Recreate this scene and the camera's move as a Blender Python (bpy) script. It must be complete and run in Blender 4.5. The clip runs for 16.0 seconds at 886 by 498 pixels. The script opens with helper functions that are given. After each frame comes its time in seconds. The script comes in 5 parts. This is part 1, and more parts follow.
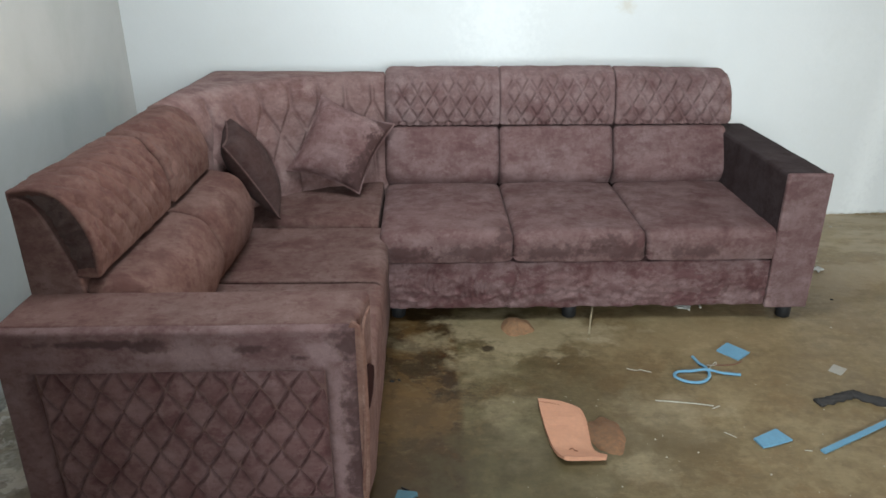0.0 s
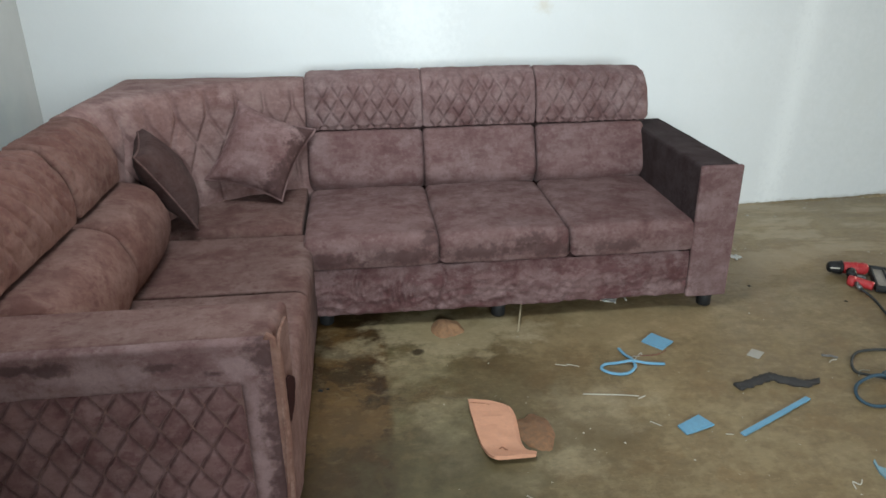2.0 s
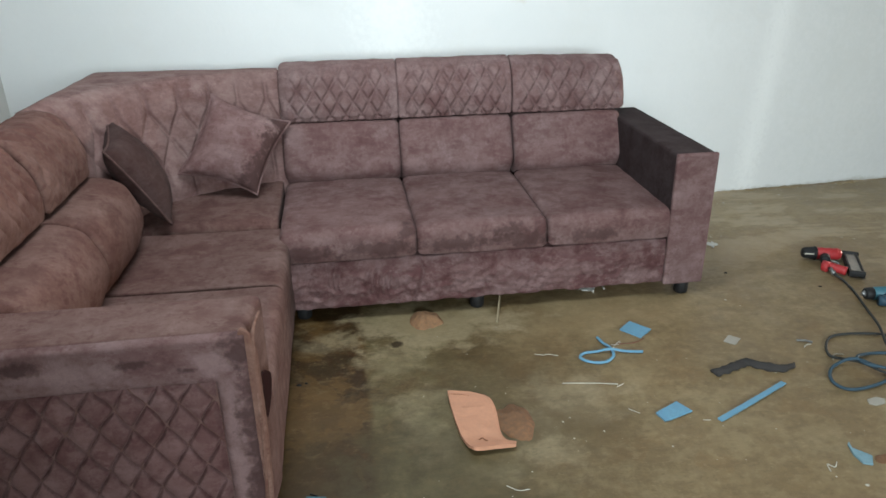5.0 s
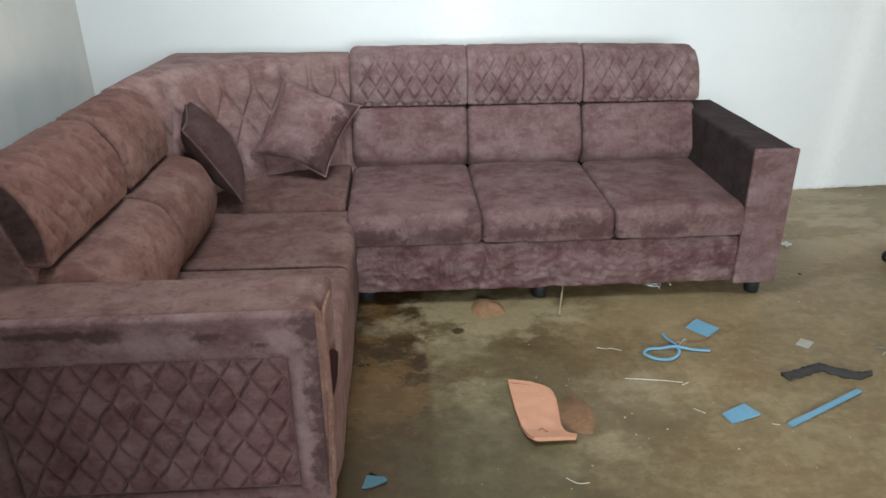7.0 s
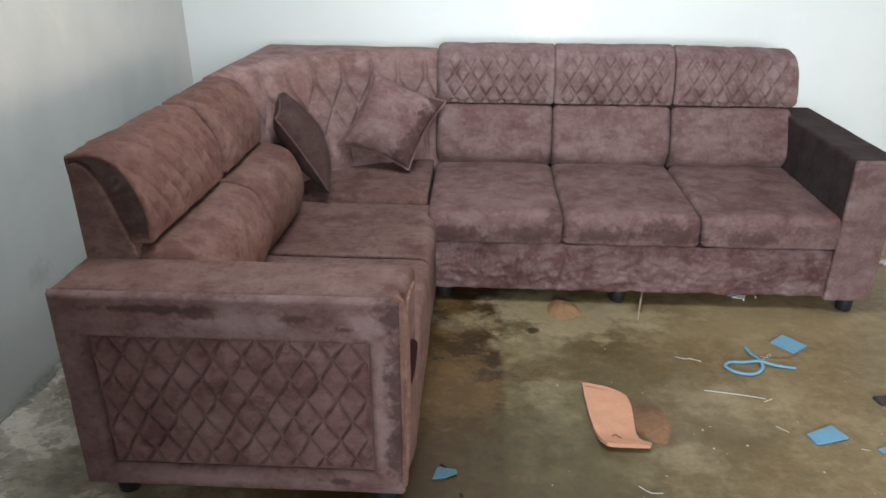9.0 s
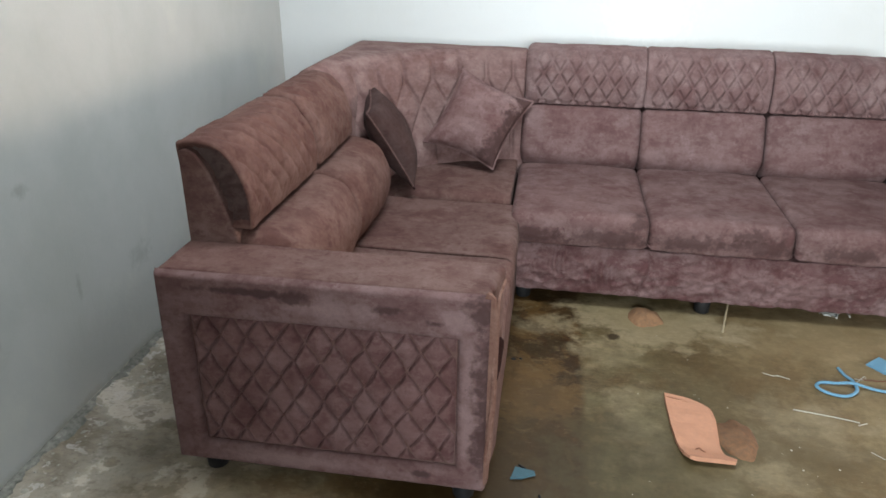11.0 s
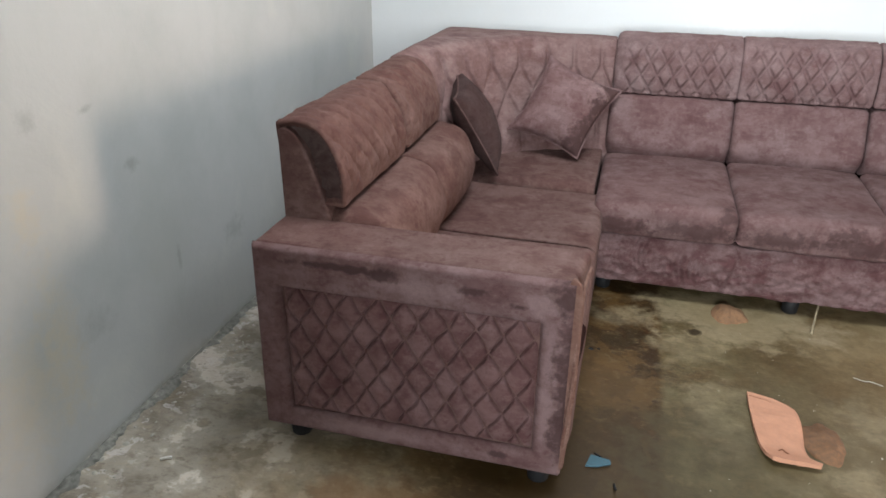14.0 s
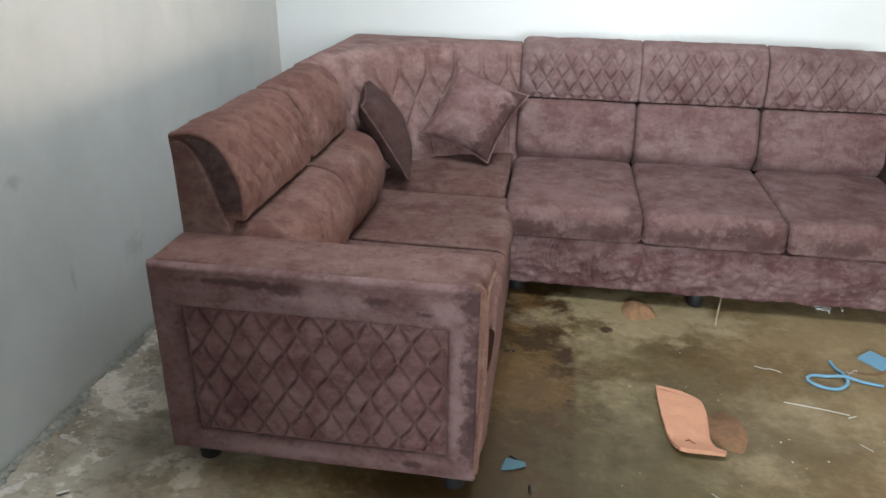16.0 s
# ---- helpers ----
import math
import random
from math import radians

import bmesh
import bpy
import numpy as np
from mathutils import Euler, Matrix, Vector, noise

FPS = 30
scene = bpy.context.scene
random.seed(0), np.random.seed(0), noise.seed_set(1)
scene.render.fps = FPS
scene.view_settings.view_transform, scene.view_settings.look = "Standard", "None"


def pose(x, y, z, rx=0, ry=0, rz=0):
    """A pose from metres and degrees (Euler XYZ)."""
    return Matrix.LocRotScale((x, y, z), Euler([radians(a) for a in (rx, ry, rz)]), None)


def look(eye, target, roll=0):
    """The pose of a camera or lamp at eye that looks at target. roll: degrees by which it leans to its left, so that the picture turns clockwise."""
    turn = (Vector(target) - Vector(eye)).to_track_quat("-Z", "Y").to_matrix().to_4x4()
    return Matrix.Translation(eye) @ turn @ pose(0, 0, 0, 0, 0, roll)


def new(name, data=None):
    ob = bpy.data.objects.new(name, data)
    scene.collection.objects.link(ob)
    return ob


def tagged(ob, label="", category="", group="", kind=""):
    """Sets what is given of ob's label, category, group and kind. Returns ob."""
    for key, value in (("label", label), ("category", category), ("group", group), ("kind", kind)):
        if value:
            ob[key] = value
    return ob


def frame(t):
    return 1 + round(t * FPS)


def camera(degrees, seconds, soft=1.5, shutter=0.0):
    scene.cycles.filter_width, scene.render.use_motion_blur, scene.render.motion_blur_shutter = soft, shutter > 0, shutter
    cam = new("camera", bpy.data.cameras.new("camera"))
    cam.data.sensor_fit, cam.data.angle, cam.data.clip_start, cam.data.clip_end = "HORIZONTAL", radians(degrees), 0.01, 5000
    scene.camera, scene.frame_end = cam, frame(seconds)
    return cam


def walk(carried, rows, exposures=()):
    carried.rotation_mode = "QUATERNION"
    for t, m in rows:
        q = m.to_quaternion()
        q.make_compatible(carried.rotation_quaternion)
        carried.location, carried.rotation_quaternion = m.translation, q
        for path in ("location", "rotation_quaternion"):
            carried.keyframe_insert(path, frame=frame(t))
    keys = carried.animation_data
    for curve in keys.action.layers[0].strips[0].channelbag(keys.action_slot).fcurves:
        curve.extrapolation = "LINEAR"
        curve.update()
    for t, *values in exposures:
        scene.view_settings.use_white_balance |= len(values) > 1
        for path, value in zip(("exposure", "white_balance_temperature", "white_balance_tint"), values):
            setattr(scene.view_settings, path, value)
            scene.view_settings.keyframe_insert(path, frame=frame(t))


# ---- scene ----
cam = camera(64.2, 16.0, soft=1.6)
PATH = [
    (0, (0.199, -3.335, 1.509), (0.248, -1.495, 0.727), -0.0),
    (0.5, (0.221, -3.333, 1.509), (0.314, -1.495, 0.727), -0.1),
    (1, (0.238, -3.326, 1.506), (0.378, -1.49, 0.726), -0.2),
    (1.5, (0.255, -3.321, 1.506), (0.432, -1.487, 0.727), -0.4),
    (2, (0.264, -3.321, 1.505), (0.479, -1.49, 0.728), -0.5),
    (2.5, (0.274, -3.317, 1.506), (0.523, -1.492, 0.725), -0.5),
    (3, (0.278, -3.312, 1.502), (0.548, -1.493, 0.716), -0.5),
    (3.2, (0.280, -3.311, 1.5015), (0.5565, -1.493, 0.7135), -0.5),
    (4.25, (0.283, -3.311, 1.499), (0.568, -1.494, 0.704), -0.6),
    (5.3, (0.274, -3.311, 1.4975), (0.527, -1.495, 0.696), -0.7),
    (5.5, (0.271, -3.311, 1.497), (0.512, -1.495, 0.694), -0.7),
    (6, (0.26, -3.306, 1.496), (0.462, -1.488, 0.688), -0.7),
    (6.5, (0.249, -3.307, 1.495), (0.404, -1.487, 0.681), -0.5),
    (7, (0.242, -3.306, 1.491), (0.351, -1.488, 0.665), -0.4),
    (7.5, (0.229, -3.307, 1.494), (0.286, -1.487, 0.667), -0.3),
    (8, (0.219, -3.31, 1.489), (0.224, -1.486, 0.67), -0.1),
    (8.5, (0.212, -3.314, 1.491), (0.171, -1.493, 0.665), 0.1),
    (9, (0.202, -3.317, 1.487), (0.115, -1.499, 0.657), 0.2),
    (11.5, (0.111, -3.347, 1.483), (-0.196, -1.553, 0.654), 0.9),
    (12, (0.1, -3.365, 1.484), (-0.245, -1.577, 0.656), 1.0),
    (12.5, (0.093, -3.369, 1.479), (-0.284, -1.596, 0.635), 0.9),
    (13, (0.084, -3.369, 1.478), (-0.319, -1.608, 0.621), 0.8),
    (13.5, (0.081, -3.373, 1.482), (-0.356, -1.622, 0.621), 0.6),
    (14, (0.094, -3.373, 1.48), (-0.366, -1.627, 0.619), 0.5),
    (14.5, (0.109, -3.366, 1.482), (-0.337, -1.615, 0.625), 0.7),
    (15, (0.127, -3.358, 1.481), (-0.28, -1.592, 0.635), 0.6),
    (15.5, (0.14, -3.352, 1.483), (-0.193, -1.57, 0.638), 0.8),
    (16, (0.153, -3.341, 1.48), (-0.112, -1.547, 0.636), 0.9),
]
EXPOSURES = [(0.0, 0.15, 6420, 6.5), (3.0, 0.12, 6340, 4.6), (5.5, 0.21, 6360, 4.8), (8.0, 0.33, 6500, 8), (11.5, 0.38, 6520, 9), (14.0, 0.41, 6540, 11.5), (16.0, 0.42, 6560, 9.5)]
walk(cam, [(t, look(eye, target, roll)) for t, eye, target, roll in PATH], exposures=EXPOSURES)

# ---- world and light ----
world = bpy.data.worlds.new("sky")
scene.world = world
world.use_nodes = True
wn = world.node_tree.nodes
sky = wn.new("ShaderNodeTexSky")
sky.sky_type = "NISHITA"
sky.sun_disc = False
sky.sun_elevation, sky.sun_rotation = radians(50), radians(100)
wn["Background"].inputs["Strength"].default_value = 0.12
world.node_tree.links.new(sky.outputs[0], wn["Background"].inputs["Color"])


def area(name, m, w, h, power, colour, spread=180):
    """A rectangular lamp that stands in an opening for the daylight outside it."""
    d = bpy.data.lights.new(name, "AREA")
    d.shape, d.size, d.size_y, d.energy, d.color, d.spread = "RECTANGLE", w, h, power, colour, radians(spread)
    ob = new(name, d)
    ob.matrix_world = m
    return ob


# added front lamp, its opening assumed in the unseen wall behind the camera
area("added_front_light", look((0.6, -6.9, 1.72), (0.45, 0.0, 0.9)), 2.4, 1.3, 204, (0.90, 0.97, 1.0), 130)
# added overhead lamp to brighten the sofa and floor; no roof light is known
area("added_overhead_light", look((0.20, -1.40, 3.04), (0.20, -1.1, 0.0)), 1.3, 0.9, 64, (0.90, 0.97, 1.0))
area("doorway_daylight", look((6.05, 0.0, 1.0), (-1.3, -1.6, 0.95)), 0.95, 1.9, 18.5, (1.0, 0.80, 0.64), 60)


# ---- materials ----
def shader(name):
    m = bpy.data.materials.new(name)
    m.use_nodes = True
    return m, m.node_tree.nodes, m.node_tree.links, m.node_tree.nodes["Principled BSDF"]


def coords(n, l, space="Object", spread=0.0):
    """Coordinates for the textures, shifted from object to object."""
    tc = n.new("ShaderNodeTexCoord")
    if not spread:
        return tc.outputs[space]
    info = n.new("ShaderNodeObjectInfo")
    mul = n.new("ShaderNodeMath")
    mul.operation = "MULTIPLY"
    mul.inputs[1].default_value = spread
    l.new(info.outputs["Random"], mul.inputs[0])
    add = n.new("ShaderNodeVectorMath")
    l.new(tc.outputs[space], add.inputs[0])
    l.new(mul.outputs[0], add.inputs[1])
    return add.outputs[0]


def noise_tex(n, l, vec, scale, detail=4.0, rough=0.55, distort=0.0, stretch=None):
    t = n.new("ShaderNodeTexNoise")
    t.inputs["Scale"].default_value = scale
    t.inputs["Detail"].default_value = detail
    t.inputs["Roughness"].default_value = rough
    t.inputs["Distortion"].default_value = distort
    if stretch:
        mp = n.new("ShaderNodeMapping")
        mp.inputs["Scale"].default_value = stretch
        l.new(vec, mp.inputs[0])
        vec = mp.outputs[0]
    l.new(vec, t.inputs["Vector"])
    return t.outputs["Fac"]


def ramp(n, l, fac, stops):
    r = n.new("ShaderNodeValToRGB")
    e = r.color_ramp.elements
    while len(e) < len(stops):
        e.new(0.5)
    for el, (p, c) in zip(e, stops):
        el.position = p
        el.color = (*c, 1) if len(c) == 3 else c
    l.new(fac, r.inputs[0])
    return r.outputs[0]


def grey(n, l, fac, a, b, lo=0.0, hi=1.0):
    """fac from a to b laid out over lo to hi."""
    r = n.new("ShaderNodeMapRange")
    for i, v in enumerate((a, b, lo, hi)):
        r.inputs[i + 1].default_value = v
    l.new(fac, r.inputs[0])
    return r.outputs[0]


def mixed(n, l, fac, a, b, kind="MIX"):
    m = n.new("ShaderNodeMix")
    m.data_type, m.blend_type = "RGBA", kind
    for v, sock in ((fac, m.inputs[0]), (a, m.inputs[6]), (b, m.inputs[7])):
        if isinstance(v, (int, float)):
            sock.default_value = v
        elif isinstance(v, tuple):
            sock.default_value = (*v, 1)
        else:
            l.new(v, sock)
    return m.outputs[2]


def maths(n, l, op, a, b=0.0):
    m = n.new("ShaderNodeMath")
    m.operation = op
    for v, sock in ((a, m.inputs[0]), (b, m.inputs[1])):
        if isinstance(v, (int, float)):
            sock.default_value = v
        else:
            l.new(v, sock)
    return m.outputs[0]


def bump(n, l, p, height, strength, dist):
    b = n.new("ShaderNodeBump")
    b.inputs["Strength"].default_value = strength
    b.inputs["Distance"].default_value = dist
    l.new(height, b.inputs["Height"])
    l.new(b.outputs[0], p.inputs["Normal"])


def blot(n, l, vec, centre, radii, wobble=0.35, scale=14.0, soft=0.12):
    """1 inside a ragged ellipsoid, 0 outside it."""
    mp = n.new("ShaderNodeMapping")
    mp.vector_type = "TEXTURE"
    mp.inputs["Location"].default_value = centre
    mp.inputs["Scale"].default_value = radii
    l.new(vec, mp.inputs[0])
    ln = n.new("ShaderNodeVectorMath")
    ln.operation = "LENGTH"
    l.new(mp.outputs[0], ln.inputs[0])
    edge = noise_tex(n, l, vec, scale, 5.0, 0.65)
    d = maths(n, l, "ADD", ln.outputs["Value"], maths(n, l, "MULTIPLY", maths(n, l, "SUBTRACT", edge, 0.5), wobble * 4))
    return grey(n, l, d, 1.0 + soft, 1.0 - soft)


def velvet(name, base, nap_shade=(), bright=(), spread=7.0, crushed=0.0, spots=0.42, pressed=0.85, brush=0.42):
    """Crushed suede velvet. The dark patches stand for brushed pile and painted shade; bright: pale patches,
    light-brushed pile and painted highlights.
    """
    m, n, l, p = shader(name)
    vec = coords(n, l, spread=spread)
    big = noise_tex(n, l, vec, 3.0, 3.0, 0.55, 0.3)
    mid = noise_tex(n, l, vec, 9.5, 7.0, 0.68, 0.2)
    rub = noise_tex(n, l, vec, 24.0, 8.0, 0.70, 0.3)
    fine = noise_tex(n, l, vec, 420.0, 2.0, 0.5)
    deep = (base[0] * 0.46, base[1] * 0.32, base[2] * 0.33)
    bloom = tuple(v * k + 0.11 * base[0] for v, k in zip(base, (1.40, 1.66, 1.70)))
    c = mixed(n, l, grey(n, l, mid, 0.30, 0.68), tuple(v * 0.66 for v in base), bloom)
    c = mixed(n, l, grey(n, l, big, 0.34, 0.66, 0.0, 0.65), c, base)
    c = mixed(n, l, grey(n, l, rub, 0.54, 0.70, 0.0, 0.55), c, bloom)
    crush = grey(n, l, noise_tex(n, l, vec, 6.5, 10.0, 0.76, 0.15), 0.49 - 0.05 * crushed, 0.66 - 0.08 * crushed, 0.0, 0.66 + 0.24 * crushed)
    c = mixed(n, l, crush, c, deep)
    streak = grey(n, l, noise_tex(n, l, vec, 34.0, 9.0, 0.76, 0.15), 0.525, 0.655, 0.0, spots)
    c = mixed(n, l, streak, c, deep)
    stroke = noise_tex(n, l, vec, 16.0, 8.0, 0.72, 0.6, stretch=(0.45, 0.8, 1.5))
    c = mixed(n, l, grey(n, l, stroke, 0.50, 0.68, 0.0, 0.40), c, tuple(v * 0.62 for v in base))
    c = mixed(n, l, grey(n, l, stroke, 0.46, 0.30, 0.0, 0.35), c, bloom)
    brushed = noise_tex(n, l, vec, 11.0, 11.0, 0.70, 0.1, stretch=(0.8, 1.0, 1.25))
    where = grey(n, l, noise_tex(n, l, vec, 4.2, 4.0, 0.6, 0.4), 0.38, 0.58, 0.25, 1.0)
    c = mixed(n, l, maths(n, l, "MULTIPLY", where, grey(n, l, brushed, 0.510, 0.570, 0.0, brush)), c, tuple(v * k for v, k in zip(base, (0.56, 0.43, 0.46))))
    c = mixed(n, l, grey(n, l, brushed, 0.46, 0.40, 0.0, 0.18), c, tuple(v * 1.1 for v in bloom))
    plain = coords(n, l)
    for centre, radii in bright:
        c = mixed(n, l, maths(n, l, "MULTIPLY", blot(n, l, plain, centre, radii, 0.7, 20.0, 0.5), 0.6), c, tuple(v * 1.15 for v in bloom))
    for centre, radii in nap_shade:
        c = mixed(n, l, maths(n, l, "MULTIPLY", blot(n, l, plain, centre, radii, 0.9, 26.0, 0.40), pressed), c, tuple(v * 0.34 for v in base))
    c = mixed(n, l, grey(n, l, fine, 0.3, 0.7, 0.0, 0.25), c, tuple(v * 0.7 for v in base))
    l.new(c, p.inputs["Base Color"])
    p.inputs["Roughness"].default_value = 0.86
    p.inputs["Specular IOR Level"].default_value = 0.08
    p.inputs["Sheen Weight"].default_value = 0.02
    p.inputs["Sheen Roughness"].default_value = 0.45
    p.inputs["Sheen Tint"].default_value = (0.72, 0.64, 0.64, 1)
    h = maths(n, l, "ADD", maths(n, l, "MULTIPLY", mid, 0.9), maths(n, l, "MULTIPLY", fine, 0.14))
    if crushed:
        h = maths(n, l, "ADD", h, maths(n, l, "MULTIPLY", rub, 0.9))
    bump(n, l, p, h, 0.55 + 0.35 * crushed, 0.009)
    return m


MAUVE = (0.133, 0.0745, 0.072)
VELVET = velvet("mauve_velvet", MAUVE, brush=0.46)
VELVET_SEAT = velvet("seat_velvet", tuple(v * k for v, k in zip(MAUVE, (0.96, 0.94, 0.925))), nap_shade=[((x, -0.905, 0.335), (a, 0.05, 0.032)) for x, a in ((0.10, 0.12), (0.40, 0.17), (0.72, 0.15), (1.02, 0.12), (1.32, 0.10))] + [((0.53, -0.88, 0.40), (0.03, 0.08, 0.03)), ((0.95, -0.90, 0.385), (0.10, 0.04, 0.02))], pressed=0.70, brush=0.50)
# same fabric, lightened to put the heads' brighter light into the colour
VELVET_QUILT = velvet("quilted_mauve_velvet", tuple(v * k for v, k in zip(MAUVE, (1.16, 1.22, 1.22))), spots=0.30)
VELVET_PANEL = velvet("rubbed_quilted_velvet", tuple(v * k for v, k in zip(MAUVE, (0.90, 0.82, 0.81))), spots=0.55, brush=0.6)
# lit copy of the mauve: the light the corner back faces is in its colour
VELVET_CORNER_LIT = velvet("corner_velvet_lit", tuple(v * k for v, k in zip(MAUVE, (1.30, 1.32, 1.27))), spots=0.30)
# bright patches paint highlights along the arm's edges and corner
VELVET_ARM = velvet("rubbed_mauve_velvet", (0.128, 0.0710, 0.0685), nap_shade=[((0.25, 0.0, 0.628), (0.13, 0.06, 0.010)), ((0.37, 0.0, 0.622), (0.05, 0.06, 0.016)), ((0.855, 0.0, 0.625), (0.035, 0.06, 0.045)), ((0.870, 0.02, 0.40), (0.035, 0.06, 0.14)), ((0.62, 0.0, 0.612), (0.035, 0.06, 0.010)), ((0.74, 0.0, 0.585), (0.022, 0.06, 0.008)), ((0.865, 0.0, 0.20), (0.03, 0.06, 0.08)), ((0.70, 0.0, 0.10), (0.02, 0.06, 0.012))], bright=[((0.828, 0.0, 0.47), (0.022, 0.06, 0.10)), ((0.80, 0.0, 0.60), (0.05, 0.06, 0.03)), ((0.825, 0.0, 0.25), (0.02, 0.06, 0.09)), ((0.45, 0.0, 0.60), (0.10, 0.06, 0.02)), ((0.35, 0.0, 0.095), (0.22, 0.06, 0.02))], spread=0.0, spots=0.55)
VELVET_CRUSHED = velvet("crushed_mauve_velvet", (MAUVE[0] * 1.04, MAUVE[1] * 1.04, MAUVE[2] * 1.05), crushed=1.0, spots=0.52, brush=0.75)
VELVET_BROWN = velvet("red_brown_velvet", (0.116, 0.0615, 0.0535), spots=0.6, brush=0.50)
VELVET_ROLL = velvet("rubbed_russet_velvet", (0.113, 0.0565, 0.0472), spots=0.6, brush=0.55)
# dark patches paint the shade on the cushion's right side; base lightened for light
VELVET_PILLOW = velvet("shaded_cushion_velvet", tuple(v * 1.18 for v in MAUVE), nap_shade=[((0.222 - 0.05 * k, 0.075 - 0.058 * k, 0.050 - 0.068 * k), (0.070, 0.12, 0.074)) for k in range(4)], spots=0.5, pressed=0.97)
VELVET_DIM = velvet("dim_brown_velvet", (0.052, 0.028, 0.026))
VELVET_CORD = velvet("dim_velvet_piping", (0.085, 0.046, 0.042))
# mauve lightened to paint the highlight along the cord
PIPING = velvet("highlit_velvet_piping", tuple(v * 1.15 for v in MAUVE))
VELVET_WELT = velvet("rubbed_tan_velvet", (0.150, 0.078, 0.060), spots=0.6)
# darker copy for the gussets: the recess's shade is in the colour
VELVET_RECESS = velvet("shaded_recess_velvet", (0.072, 0.043, 0.039), spots=0.6)
# shaded copy of the mauve: the right arm's dark look put into its colour
VELVET_SHADED = velvet("mauve_velvet_shaded", (0.034, 0.0215, 0.0220))


def plain(name, colour, rough=0.5, metal=0.0, var=0.25, scale=40.0, relief=0.15, depth=0.002, spec=0.5):
    """A surface of one colour with grain and wear."""
    m, n, l, p = shader(name)
    vec = coords(n, l, spread=3.0)
    a = noise_tex(n, l, vec, scale, 5.0, 0.6)
    b = noise_tex(n, l, vec, scale * 0.15, 3.0, 0.6)
    c = mixed(n, l, grey(n, l, a, 0.3, 0.7), tuple(v * (1 - var) for v in colour), tuple(min(1, v * (1 + var)) for v in colour))
    c = mixed(n, l, grey(n, l, b, 0.4, 0.65, 0.0, 0.5), c, tuple(v * (1 - var) for v in colour))
    l.new(c, p.inputs["Base Color"])
    l.new(grey(n, l, a, 0.3, 0.7, rough * 0.85, min(1, rough * 1.15)), p.inputs["Roughness"])
    p.inputs["Metallic"].default_value = metal
    p.inputs["Specular IOR Level"].default_value = spec
    bump(n, l, p, a, relief, depth)
    return m


HOLLOW = plain("slot_shade", (0.022, 0.009, 0.009), 0.95, spec=0.05)
BLACK_PLASTIC = plain("black_plastic", (0.011, 0.011, 0.012), 0.6, spec=0.3)
BLUE_FOAM = plain("blue_foam_sheet", (0.108, 0.240, 0.348), 0.8, var=0.12, scale=90)
BLUE_PALE = plain("pale_blue_foam", (0.150, 0.245, 0.290), 0.85, var=0.2, scale=90)
# the blue foam darkened for the shade beside the arm
BLUE_SHADED = plain("shaded_blue_foam", (0.044, 0.100, 0.128), 0.85, var=0.2, scale=90)
PEACH_FOAM = plain("peach_foam_sheet", (0.400, 0.197, 0.122), 0.85, var=0.10, scale=70)
WHITE_SCRAP = plain("white_scrap", (0.38, 0.36, 0.31), 0.7, var=0.15)
WHITE_PLASTIC = plain("white_plastic", (0.62, 0.61, 0.57), 0.5, var=0.06)
CRUMB = plain("plaster_crumb", (0.36, 0.345, 0.30), 0.85, var=0.2)
CARD = plain("grey_card", (0.29, 0.275, 0.24), 0.8, var=0.12)
CEMENT_EDGE = plain("rough_cement_ridge", (0.205, 0.205, 0.185), 0.9, var=0.5, scale=38, relief=0.7, depth=0.010, spec=0.2)
DIRT = plain("red_earth", (0.142, 0.071, 0.034), 0.9, var=0.35, scale=70, relief=0.4, depth=0.004)
ORANGE_DIRT = plain("orange_earth", (0.185, 0.098, 0.048), 0.9, var=0.35, scale=60, relief=0.5, depth=0.005)
RED_PAINT = plain("red_enamel", (0.33, 0.020, 0.024), 0.55, var=0.12)
STEEL = plain("worn_steel", (0.20, 0.20, 0.20), 0.42, metal=0.7)
DUSTY_STEEL = plain("dusty_steel", (0.23, 0.205, 0.18), 0.75)
RUBBER = plain("grey_rubber_hose", (0.034, 0.036, 0.036), 0.8, spec=0.25)
BLUE_HOSE = plain("blue_rubber_hose", (0.036, 0.064, 0.088), 0.8, spec=0.25)
BLACK_CLOTH = plain("black_cloth_strip", (0.025, 0.022, 0.021), 0.9, relief=0.5)
STRAW = plain("pale_wood_sliver", (0.27, 0.22, 0.14), 0.75)
RUST = plain("rusty_tin", (0.13, 0.055, 0.035), 0.8)
BLUE_CASING = plain("teal_tool_casing", (0.035, 0.125, 0.165), 0.5)
BLUE_GRIP = plain("dark_blue_grip", (0.015, 0.045, 0.075), 0.6)
YARD = plain("yard_earth", (0.36, 0.27, 0.18), 0.95, scale=6)


